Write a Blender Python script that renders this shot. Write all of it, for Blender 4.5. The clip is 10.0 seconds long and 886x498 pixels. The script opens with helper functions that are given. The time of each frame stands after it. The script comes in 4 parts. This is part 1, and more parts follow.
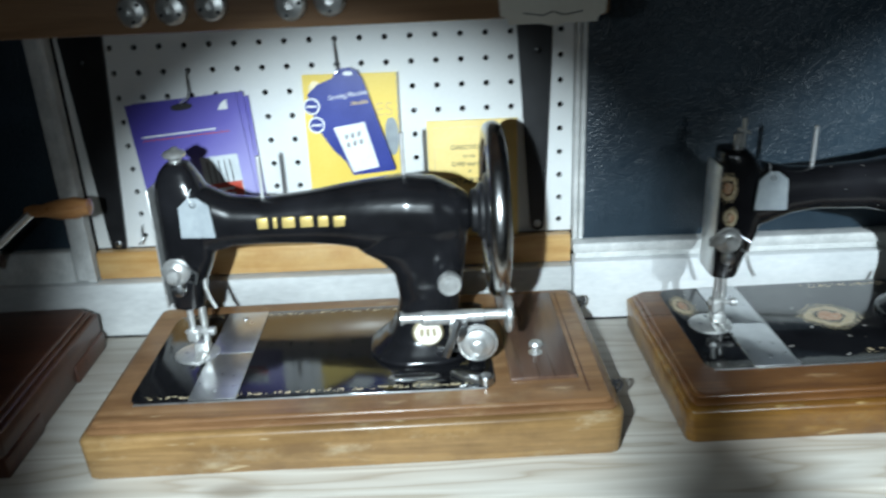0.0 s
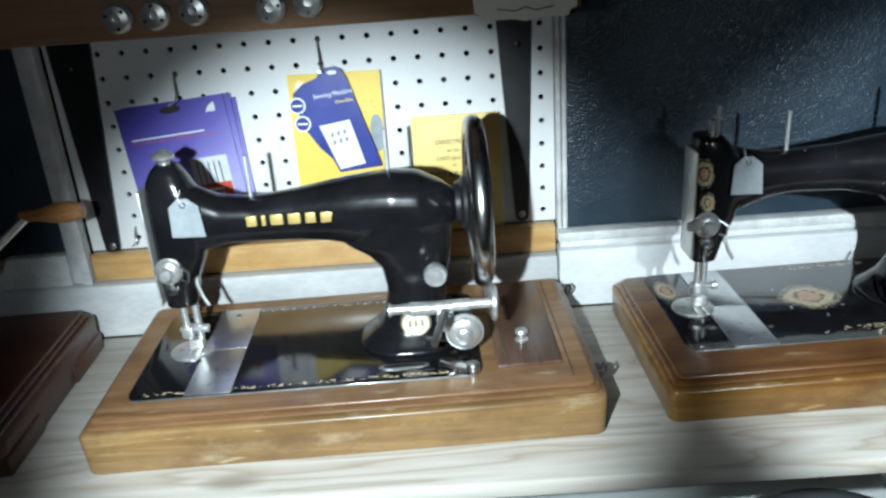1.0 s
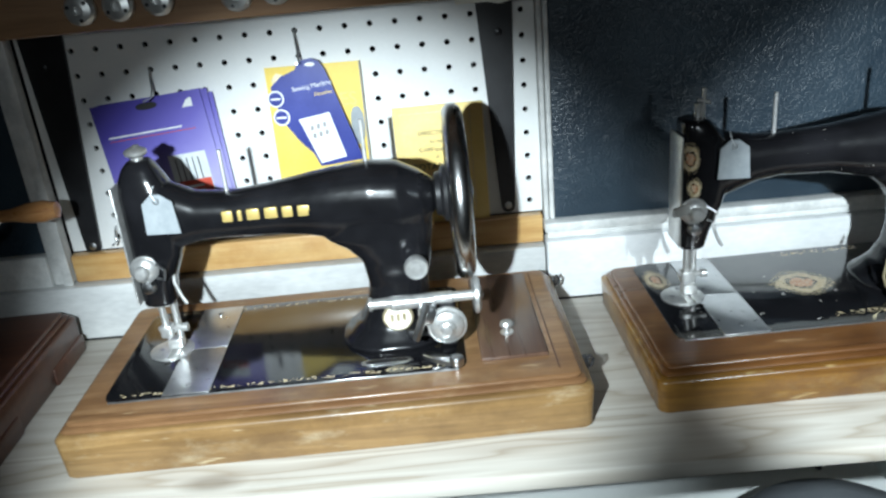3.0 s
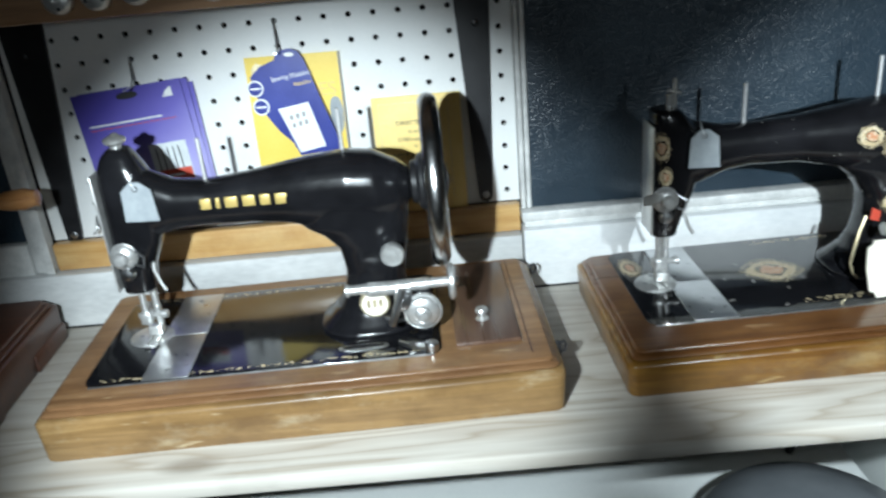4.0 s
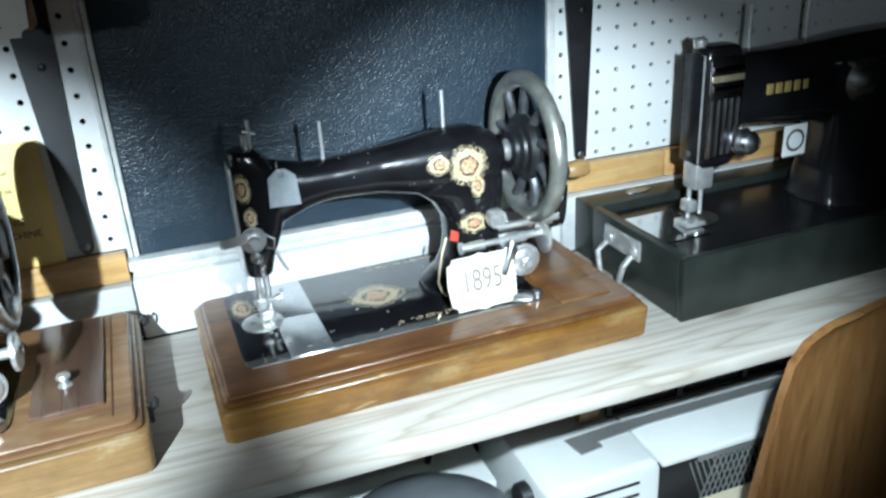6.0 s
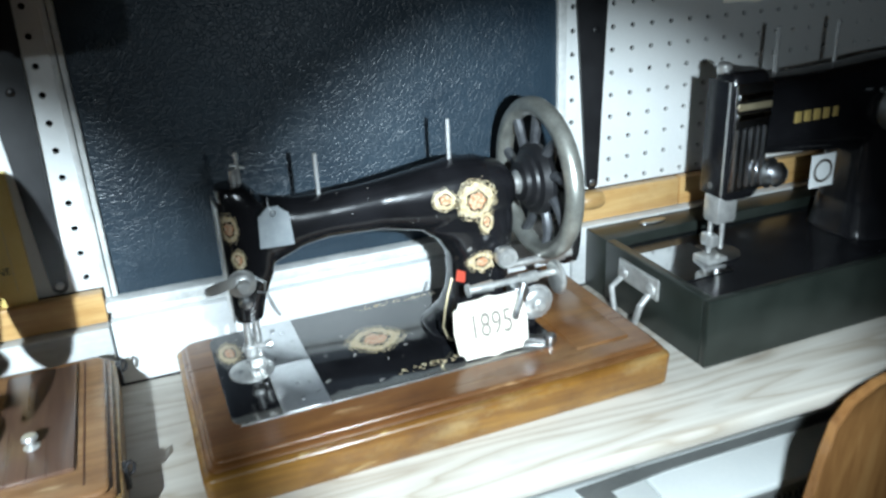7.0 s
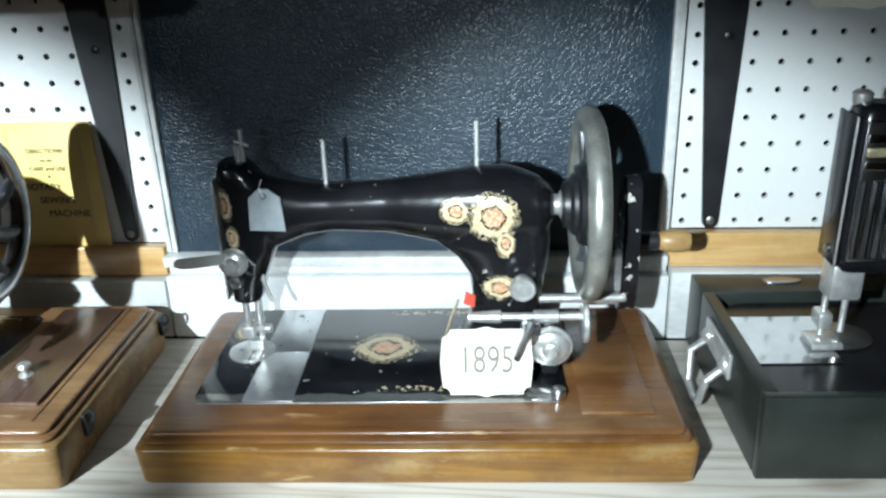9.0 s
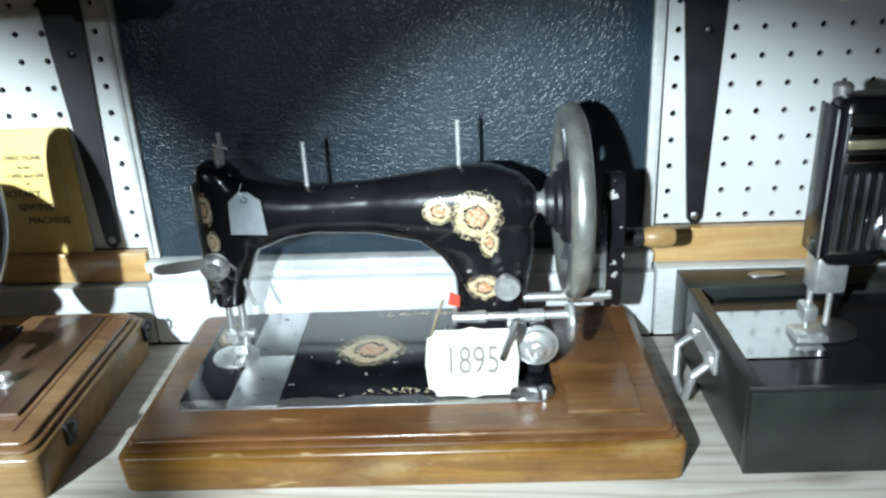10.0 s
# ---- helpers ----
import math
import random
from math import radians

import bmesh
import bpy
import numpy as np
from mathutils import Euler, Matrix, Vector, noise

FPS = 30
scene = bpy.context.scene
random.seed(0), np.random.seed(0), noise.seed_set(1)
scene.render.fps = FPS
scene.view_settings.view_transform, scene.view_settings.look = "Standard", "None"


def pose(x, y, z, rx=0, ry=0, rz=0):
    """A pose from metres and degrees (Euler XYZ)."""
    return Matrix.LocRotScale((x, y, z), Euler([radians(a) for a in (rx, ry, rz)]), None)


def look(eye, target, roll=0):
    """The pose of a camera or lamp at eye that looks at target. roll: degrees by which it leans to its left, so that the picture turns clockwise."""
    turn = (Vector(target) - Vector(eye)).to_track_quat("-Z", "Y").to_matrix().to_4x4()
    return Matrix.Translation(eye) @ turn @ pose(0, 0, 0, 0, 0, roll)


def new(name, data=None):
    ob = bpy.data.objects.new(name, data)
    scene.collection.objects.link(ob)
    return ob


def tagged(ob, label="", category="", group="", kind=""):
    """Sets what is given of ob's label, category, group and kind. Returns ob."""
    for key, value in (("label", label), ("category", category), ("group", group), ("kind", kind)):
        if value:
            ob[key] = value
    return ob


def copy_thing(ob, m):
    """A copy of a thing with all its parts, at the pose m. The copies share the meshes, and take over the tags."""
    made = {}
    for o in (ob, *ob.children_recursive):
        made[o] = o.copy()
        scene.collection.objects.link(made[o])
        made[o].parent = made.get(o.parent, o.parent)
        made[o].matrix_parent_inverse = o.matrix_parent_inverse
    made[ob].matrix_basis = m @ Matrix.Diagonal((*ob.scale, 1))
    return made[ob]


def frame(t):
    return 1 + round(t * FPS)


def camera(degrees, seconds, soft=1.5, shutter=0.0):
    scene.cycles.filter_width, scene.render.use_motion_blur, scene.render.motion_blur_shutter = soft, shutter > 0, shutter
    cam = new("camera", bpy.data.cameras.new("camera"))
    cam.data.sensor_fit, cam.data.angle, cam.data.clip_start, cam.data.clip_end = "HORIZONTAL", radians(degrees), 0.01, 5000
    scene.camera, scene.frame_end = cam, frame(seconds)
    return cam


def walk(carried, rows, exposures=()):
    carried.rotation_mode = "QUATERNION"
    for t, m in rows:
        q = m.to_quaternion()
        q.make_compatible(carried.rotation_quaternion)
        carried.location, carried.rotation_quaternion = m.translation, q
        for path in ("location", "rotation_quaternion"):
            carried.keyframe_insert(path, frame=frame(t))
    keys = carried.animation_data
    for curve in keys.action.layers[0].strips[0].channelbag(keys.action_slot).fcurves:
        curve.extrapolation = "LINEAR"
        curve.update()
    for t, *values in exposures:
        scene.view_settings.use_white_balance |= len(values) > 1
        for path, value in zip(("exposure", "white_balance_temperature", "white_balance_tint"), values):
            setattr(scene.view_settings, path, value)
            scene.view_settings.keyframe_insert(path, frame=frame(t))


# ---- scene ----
cam = camera(57.9, 10.0, soft=2.5, shutter=0.8)
PATH = [
    (0, (-0.116, -0.827, 1.171), (-0.144, 1.022, 0.41), -2.6),
    (0.5, (-0.103, -0.842, 1.175), (-0.103, 1.017, 0.437), -3.9),
    (1, (-0.104, -0.845, 1.174), (-0.129, 1.001, 0.403), -4.2),
    (1.5, (-0.11, -0.844, 1.175), (-0.177, 1.007, 0.419), -3.8),
    (2, (-0.101, -0.84, 1.171), (-0.173, 1.009, 0.412), -5.0),
    (2.5, (-0.094, -0.833, 1.164), (-0.162, 1.009, 0.389), -5.1),
    (2.7, (-0.089, -0.832, 1.162), (-0.134, 1.012, 0.39), -5.5),
    (4, (-0.072, -0.847, 1.159), (-0.084, 0.991, 0.37), -5.2),
    (4.5, (-0.033, -0.854, 1.151), (0.156, 0.957, 0.325), -3.7),
    (5, (0.02, -0.861, 1.153), (0.457, 0.897, 0.306), -3.5),
    (5.5, (0.065, -0.868, 1.16), (0.619, 0.873, 0.346), -3.8),
    (7, (0.087, -0.79, 1.173), (0.708, 0.945, 0.396), -2.9),
    (7.5, (0.194, -0.729, 1.13), (0.406, 1.068, 0.276), -2.2),
    (8, (0.333, -0.713, 1.142), (0.227, 1.086, 0.276), -1.1),
    (8.5, (0.347, -0.739, 1.149), (0.25, 1.088, 0.341), -1.3),
    (9, (0.354, -0.75, 1.15), (0.214, 1.093, 0.385), -1.9),
    (9.5, (0.355, -0.748, 1.151), (0.215, 1.096, 0.389), -2.4),
    (10, (0.359, -0.745, 1.149), (0.244, 1.098, 0.381), -2.7),
]
walk(cam, [(t, look(eye, target, roll)) for t, eye, target, roll in PATH],
     exposures=[(0.0, -0.18, 6500, 10), (2.0, 0.08, 6650, 12), (2.7, 0.10, 6700, 12), (4.5, -0.15, 6650, 12), (5.0, 0.05, 6500, 12), (5.5, 0.40, 6250, 10),
                (7.0, 0.50, 6450, 11), (7.6, 0.34, 6650, 12), (10.0, 0.42, 6550, 10)])

# ---- world and light ----
world = bpy.data.worlds.new("room_air")
scene.world = world
world.use_nodes = True
world.node_tree.nodes["Background"].inputs[0].default_value = (0.55, 0.65, 0.8, 1)
world.node_tree.nodes["Background"].inputs[1].default_value = 0.02


def torch(name, eye, target, watts, degrees, blend):
    """The hand torch beside the camera, where it rests."""
    lamp = bpy.data.lights.new(name, "SPOT")
    lamp.energy, lamp.spot_size, lamp.spot_blend = watts, radians(degrees), blend
    lamp.shadow_soft_size = 0.008
    lamp.color = (0.76, 0.92, 1.0)
    ob = new(name, lamp)
    ob.matrix_world = look(eye, target)


torch("torch_lamp", (-0.222, -0.83, 1.165), (-0.200, -0.178, 0.806), 50.0, 49.5, 0.6)
torch("torch_spill", (-0.222, -0.83, 1.165), (-0.205, -0.155, 0.765), 1.6, 100, 0.8)
torch("torch_lamp", (0.235, -0.75, 1.142), (0.418, -0.195, 0.782), 33.5, 58, 0.55)
torch("torch_spill", (0.235, -0.75, 1.142), (0.55, -0.16, 0.80), 2.4, 100, 0.7)


# ---- materials ----
def mat_new(name):
    m = bpy.data.materials.new(name)
    m.use_nodes = True
    return m, m.node_tree, m.node_tree.nodes["Principled BSDF"]


def node(tree, kind, **inputs):
    n = tree.nodes.new(kind)
    for k, v in inputs.items():
        n.inputs[k.replace("_", " ")].default_value = v
    return n


def coords(tree, scale=(1, 1, 1)):
    tc = tree.nodes.new("ShaderNodeTexCoord")
    mp = tree.nodes.new("ShaderNodeMapping")
    mp.inputs["Scale"].default_value = scale
    tree.links.new(tc.outputs["Object"], mp.inputs["Vector"])
    return mp.outputs["Vector"]


def ramp(tree, fac, stops):
    r = tree.nodes.new("ShaderNodeValToRGB")
    while len(r.color_ramp.elements) < len(stops):
        r.color_ramp.elements.new(0.5)
    for e, (p, c) in zip(r.color_ramp.elements, stops):
        e.position = p
        e.color = (*c, 1) if len(c) == 3 else c
    tree.links.new(fac, r.inputs[0])
    return r.outputs[0]


def calc(tree, op, a, b=None):
    n = tree.nodes.new("ShaderNodeMath")
    n.operation = op
    for i, v in enumerate((a, b)):
        if v is None:
            continue
        if isinstance(v, (int, float)):
            n.inputs[i].default_value = v
        else:
            tree.links.new(v, n.inputs[i])
    return n.outputs[0]


def mixc(tree, fac, a, b):
    n = tree.nodes.new("ShaderNodeMix")
    n.data_type = "RGBA"
    for sock, v in ((n.inputs[0], fac), (n.inputs[6], a), (n.inputs[7], b)):
        if isinstance(v, (int, float)):
            sock.default_value = v
        elif isinstance(v, tuple):
            sock.default_value = (*v, 1)
        else:
            tree.links.new(v, sock)
    return n.outputs[2]


def bumped(tree, bsdf, height, strength, distance=0.001):
    b = tree.nodes.new("ShaderNodeBump")
    b.inputs["Strength"].default_value = strength
    b.inputs["Distance"].default_value = distance
    tree.links.new(height, b.inputs["Height"])
    tree.links.new(b.outputs[0], bsdf.inputs["Normal"])


def noise_of(tree, vec, scale, detail=4.0, rough=0.55, distortion=0.0):
    n = node(tree, "ShaderNodeTexNoise", Scale=scale, Detail=detail, Roughness=rough, Distortion=distortion)
    tree.links.new(vec, n.inputs["Vector"])
    return n.outputs["Fac"]


def surface(name, dark, light, rough=0.5, metal=0.0, scale=30.0, stretch=(1, 1, 1), fine=300.0, bump=0.1, spread=0.08, coat=0.0):
    """A surface with stains at one scale, grain at another."""
    m, t, b = mat_new(name)
    v = coords(t, stretch)
    big, small = noise_of(t, v, scale), noise_of(t, v, fine, 3)
    both = calc(t, "ADD", calc(t, "MULTIPLY", big, 0.7), calc(t, "MULTIPLY", small, 0.3))
    t.links.new(ramp(t, both, [(0.32, dark), (0.68, light)]), b.inputs["Base Color"])
    r = calc(t, "ADD", calc(t, "MULTIPLY", big, 2 * spread), rough - spread)
    t.links.new(r, b.inputs["Roughness"])
    b.inputs["Metallic"].default_value = metal
    b.inputs["Coat Weight"].default_value = coat
    b.inputs["Coat Roughness"].default_value = 0.12
    if bump:
        bumped(t, b, both, bump, 0.0006)
    return m


def wood(name, dark, mid, light, rough=0.4, grain=60.0, along=(0.06, 1, 1), coat=0.0, worn=None, wear_scale=14.0, bump=0.15):
    m, t, b = mat_new(name)
    v = coords(t, along)
    warp = noise_of(t, v, 7.0, 2.0)
    bands = noise_of(t, v, grain, 5, 0.65, 1.5)
    fine = noise_of(t, coords(t, (along[0] * 0.5, along[1], along[2])), grain * 9, 2)
    f = calc(t, "ADD", calc(t, "MULTIPLY", bands, 0.6), calc(t, "ADD", calc(t, "MULTIPLY", warp, 0.25), calc(t, "MULTIPLY", fine, 0.15)))
    col = ramp(t, f, [(0.34, dark), (0.5, mid), (0.66, light)])
    if worn:
        w = ramp(t, noise_of(t, coords(t, (0.5, 1, 1)), wear_scale, 6, 0.7), [(0.55, (0, 0, 0)), (0.72, (1, 1, 1))])
        col = mixc(t, calc(t, "MULTIPLY", w, 0.6), col, worn)
        nick = ramp(t, noise_of(t, coords(t, (14, 80, 80)), 1.0, 3, 0.6), [(0.66, (0, 0, 0)), (0.72, (1, 1, 1))])
        col = mixc(t, calc(t, "MULTIPLY", nick, 0.7), col, tuple(min(1, c * 1.5) for c in worn))
        grime = ramp(t, noise_of(t, coords(t, (0.7, 1, 1)), 13.0, 6, 0.7), [(0.46, (0, 0, 0)), (0.70, (1, 1, 1))])
        col = mixc(t, calc(t, "MULTIPLY", grime, 0.75), col, dark)
    t.links.new(col, b.inputs["Base Color"])
    t.links.new(calc(t, "ADD", calc(t, "MULTIPLY", bands, 0.25), rough - 0.12), b.inputs["Roughness"])
    b.inputs["Coat Weight"].default_value = coat
    b.inputs["Coat Roughness"].default_value = 0.2
    bumped(t, b, f, bump, 0.0008)
    return m


def japan_black(name, decals=(), axis="Z", chips=0.0, floor=0.0, border=None, rough=0.12, ior=1.5):
    """Black stove enamel with gilt transfers (ellipses cx, cz, rx, rz) and chips down to bare metal."""
    m, t, b = mat_new(name)
    tc = t.nodes.new("ShaderNodeTexCoord")
    sep = t.nodes.new("ShaderNodeSeparateXYZ")
    t.links.new(tc.outputs["Object"], sep.inputs[0])
    v = tc.outputs["Object"]
    up = sep.outputs[axis]
    base = ramp(t, noise_of(t, v, 25), [(0.35, (0.006, 0.006, 0.007)), (0.7, (0.012, 0.012, 0.014))])
    rough_v = calc(t, "ADD", calc(t, "MULTIPLY", noise_of(t, v, 60, 5), 0.14), rough - 0.05)
    b.inputs["IOR"].default_value = ior
    mask = None
    gilt = (0.50, 0.38, 0.21)
    for k, (cx, cz, rx, rz) in enumerate(decals):
        dx = calc(t, "ABSOLUTE", calc(t, "DIVIDE", calc(t, "SUBTRACT", sep.outputs["X"], cx), rx))
        dz = calc(t, "ABSOLUTE", calc(t, "DIVIDE", calc(t, "SUBTRACT", up, cz), rz))
        if axis == "Y" and k == 0:
            d = calc(t, "POWER", calc(t, "ADD", calc(t, "POWER", dx, 1.45), calc(t, "POWER", dz, 1.45)), 0.69)
        else:
            d = calc(t, "SQRT", calc(t, "ADD", calc(t, "MULTIPLY", dx, dx), calc(t, "MULTIPLY", dz, dz)))
        wob = calc(t, "ADD", d, calc(t, "MULTIPLY", calc(t, "SUBTRACT", noise_of(t, v, 170, 2), 0.5), 0.45))
        core = calc(t, "LESS_THAN", wob, 0.40)
        band = calc(t, "MULTIPLY", calc(t, "GREATER_THAN", wob, 0.52), calc(t, "LESS_THAN", wob, 0.82))
        curl = calc(t, "MULTIPLY", calc(t, "LESS_THAN", wob, 1.05), calc(t, "GREATER_THAN", noise_of(t, v, 420, 2, 0.5, 2.0), 0.55))
        one = calc(t, "MAXIMUM", calc(t, "MAXIMUM", core, band), curl)
        gilt = mixc(t, core, gilt, (0.50, 0.20, 0.09))
        mask = one if mask is None else calc(t, "MAXIMUM", mask, one)
    if border:
        x0, x1, y0, y1, w = border
        inx = calc(t, "MULTIPLY", calc(t, "GREATER_THAN", sep.outputs["X"], x0), calc(t, "LESS_THAN", sep.outputs["X"], x1))
        near = calc(t, "MAXIMUM", calc(t, "LESS_THAN", calc(t, "ABSOLUTE", calc(t, "SUBTRACT", up, y0)), w), calc(t, "LESS_THAN", calc(t, "ABSOLUTE", calc(t, "SUBTRACT", up, y1)), w))
        one = calc(t, "MULTIPLY", calc(t, "MULTIPLY", inx, near), calc(t, "GREATER_THAN", noise_of(t, v, 240, 1), 0.56))
        mask = one if mask is None else calc(t, "MAXIMUM", mask, one)
    col = base
    if mask is not None:
        if axis == "Z":
            mask = calc(t, "MULTIPLY", mask, calc(t, "LESS_THAN", sep.outputs["Y"], 0.083))
        gilt = mixc(t, ramp(t, noise_of(t, v, 380, 3), [(0.42, (0, 0, 0)), (0.60, (0.8, 0.8, 0.8))]), gilt, (0.62, 0.53, 0.38))
        col = mixc(t, mask, col, gilt)
        rough_v = calc(t, "ADD", rough_v, calc(t, "MULTIPLY", mask, 0.22))
    if chips:
        c = calc(t, "GREATER_THAN", noise_of(t, v, 95, 5, 0.6), 1 - chips)
        col = mixc(t, c, col, (0.42, 0.40, 0.37))
        rough_v = calc(t, "ADD", rough_v, calc(t, "MULTIPLY", c, 0.25))
    if floor:
        c = calc(t, "LESS_THAN", calc(t, "ADD", up, calc(t, "MULTIPLY", noise_of(t, v, 40, 4), 0.022)), floor)
        col = mixc(t, c, col, (0.32, 0.31, 0.29))
        t.links.new(calc(t, "MULTIPLY", c, 0.8), b.inputs["Metallic"])
    t.links.new(col, b.inputs["Base Color"])
    t.links.new(rough_v, b.inputs["Roughness"])
    bumped(t, b, noise_of(t, v, 130, 3), 0.05, 0.0004)
    return m


def shelf_wood(name):
    """Bleached softwood with cathedral figure and knots."""
    m, t, b = mat_new(name)
    v = coords(t, (1, 1, 1))
    n1 = node(t, "ShaderNodeTexNoise", Scale=1.0, Detail=3.0, Roughness=0.5)
    mp = coords(t, (1.3, 13.0, 9.0))
    t.links.new(mp, n1.inputs["Vector"])
    rings = calc(t, "FRACT", calc(t, "MULTIPLY", n1.outputs["Fac"], 11.0))
    line = ramp(t, rings, [(0.0, (0.38, 0.33, 0.27)), (0.10, (0.45, 0.405, 0.345)), (0.5, (0.56, 0.53, 0.475)), (0.90, (0.49, 0.45, 0.395)), (1.0, (0.37, 0.315, 0.25))])
    fibre = noise_of(t, coords(t, (6, 180, 180)), 1.0, 4)
    col = mixc(t, calc(t, "MULTIPLY", calc(t, "SUBTRACT", fibre, 0.4), 0.7), line, (0.30, 0.25, 0.20))
    stain = ramp(t, noise_of(t, v, 5.0, 6, 0.65), [(0.55, (0, 0, 0)), (0.78, (1, 1, 1))])
    col = mixc(t, calc(t, "MULTIPLY", stain, 0.5), col, (0.25, 0.23, 0.20))
    knots = node(t, "ShaderNodeTexVoronoi", Scale=1.0)
    t.links.new(coords(t, (3.1, 8.0, 1.0)), knots.inputs["Vector"])
    k = ramp(t, knots.outputs["Distance"], [(0.05, (1, 1, 1)), (0.11, (0, 0, 0))])
    col = mixc(t, calc(t, "MULTIPLY", k, 0.7), col, (0.20, 0.16, 0.12))
    t.links.new(col, b.inputs["Base Color"])
    t.links.new(calc(t, "ADD", calc(t, "MULTIPLY", fibre, 0.3), 0.42), b.inputs["Roughness"])
    bumped(t, b, calc(t, "ADD", fibre, calc(t, "MULTIPLY", rings, 0.2)), 0.25, 0.0006)
    return m


def vinyl(name):
    """Black leathercloth with a creased grain."""
    m, t, b = mat_new(name)
    v = coords(t)
    warped = node(t, "ShaderNodeTexNoise", Scale=60.0, Detail=3.0)
    t.links.new(v, warped.inputs["Vector"])
    add = t.nodes.new("ShaderNodeMixRGB")
    add.blend_type = "ADD"
    add.inputs[0].default_value = 0.012
    t.links.new(v, add.inputs[1])
    t.links.new(warped.outputs["Color"], add.inputs[2])
    vo = node(t, "ShaderNodeTexVoronoi", Scale=215.0)
    vo.feature = "DISTANCE_TO_EDGE"
    t.links.new(add.outputs[0], vo.inputs["Vector"])
    crease = ramp(t, vo.outputs["Distance"], [(0.0, (0, 0, 0)), (0.16, (1, 1, 1))])
    big = noise_of(t, v, 14, 4)
    h = calc(t, "ADD", calc(t, "MULTIPLY", crease, 0.75), calc(t, "ADD", calc(t, "MULTIPLY", noise_of(t, v, 130, 3), 0.7), calc(t, "MULTIPLY", big, 1.2)))
    t.links.new(ramp(t, big, [(0.3, (0.014, 0.027, 0.041)), (0.7, (0.024, 0.044, 0.063))]), b.inputs["Base Color"])
    t.links.new(calc(t, "ADD", calc(t, "MULTIPLY", big, 0.2), 0.29), b.inputs["Roughness"])
    bumped(t, b, h, 0.34, 0.0010)
    return m


def plain(name, colour, rough=0.5, metal=0.0, vary=0.12, scale=60.0, bump=0.04):
    lo = tuple(c * (1 - vary) for c in colour)
    hi = tuple(min(1, c * (1 + vary)) for c in colour)
    return surface(name, lo, hi, rough, metal, scale, bump=bump)


def pack_print(name):
    """Purple card printed with a fade to pale lavender."""
    m, t, b = mat_new(name)
    tc = t.nodes.new("ShaderNodeTexCoord")
    sep = t.nodes.new("ShaderNodeSeparateXYZ")
    t.links.new(tc.outputs["Object"], sep.inputs[0])
    f = calc(t, "ADD", calc(t, "MULTIPLY", sep.outputs["X"], 4.0), calc(t, "MULTIPLY", sep.outputs["Z"], -6.5))
    f = calc(t, "ADD", f, calc(t, "MULTIPLY", noise_of(t, tc.outputs["Object"], 30), 0.12))
    t.links.new(ramp(t, f, [(0.0, (0.075, 0.060, 0.33)), (0.35, (0.15, 0.13, 0.46)), (0.8, (0.38, 0.36, 0.66))]), b.inputs["Base Color"])
    b.inputs["Roughness"].default_value = 0.3
    return m


M_SHELF = shelf_wood("bleached_wood")
M_BOARD = surface("chalky_grey_paint", (0.46, 0.47, 0.47), (0.72, 0.73, 0.72), 0.6, scale=18, stretch=(0.5, 1, 1.6), fine=160, bump=0.3)
M_PEG = surface("white_hardboard", (0.70, 0.71, 0.70), (0.78, 0.79, 0.78), 0.5, scale=9, bump=0.04)
M_PEGBACK = plain("dark_void", (0.02, 0.02, 0.02), 0.9)
M_TRIM = surface("chipped_white_paint", (0.52, 0.53, 0.52), (0.82, 0.82, 0.80), 0.5, scale=40, fine=220, bump=0.35)
M_LEDGE = wood("varnished_pine", (0.44, 0.22, 0.07), (0.62, 0.38, 0.15), (0.72, 0.50, 0.24), 0.35, 45, worn=(0.62, 0.46, 0.25), coat=0.3)
M_BASE1 = wood("golden_oak", (0.12, 0.055, 0.025), (0.24, 0.125, 0.056), (0.36, 0.21, 0.105), 0.36, 38, worn=(0.42, 0.31, 0.18), wear_scale=22, coat=0.3)
M_SIDE1 = wood("worn_yellow_oak", (0.12, 0.062, 0.022), (0.30, 0.175, 0.068), (0.46, 0.31, 0.14), 0.42, 30, worn=(0.50, 0.42, 0.28), wear_scale=30, coat=0.2)
M_SIDE2 = wood("golden_worn_walnut", (0.075, 0.026, 0.006), (0.235, 0.110, 0.020), (0.38, 0.22, 0.050), 0.34, 26, worn=(0.36, 0.27, 0.13), wear_scale=16, coat=0.3)
M_BASE2 = wood("walnut_brown", (0.075, 0.028, 0.009), (0.155, 0.064, 0.020), (0.26, 0.122, 0.040), 0.30, 34, worn=(0.26, 0.16, 0.08), wear_scale=10, coat=0.35)
M_BASE0 = wood("dark_mahogany", (0.035, 0.012, 0.008), (0.075, 0.028, 0.016), (0.12, 0.05, 0.03), 0.4, 50, coat=0.2)
M_LID = wood("dark_lid_wood", (0.06, 0.035, 0.025), (0.10, 0.055, 0.038), (0.15, 0.085, 0.055), 0.3, 55, along=(1, 0.06, 1), coat=0.3)
M_RAIL = wood("brown_rail_wood", (0.16, 0.085, 0.04), (0.24, 0.13, 0.065), (0.31, 0.18, 0.09), 0.5, 40)
M_CHAIRWOOD = wood("chair_plywood", (0.12, 0.050, 0.017), (0.21, 0.10, 0.034), (0.28, 0.15, 0.055), 0.3, 30, along=(1, 1, 0.1), coat=0.4)
M_VINYL = vinyl("black_leathercloth")
M_IRON = surface("black_iron", (0.008, 0.008, 0.009), (0.016, 0.016, 0.018), 0.4, scale=40, bump=0.2)
M_CHROME = surface("worn_nickel", (0.55, 0.55, 0.54), (0.82, 0.82, 0.80), 0.34, 0.75, scale=120, bump=0.05)
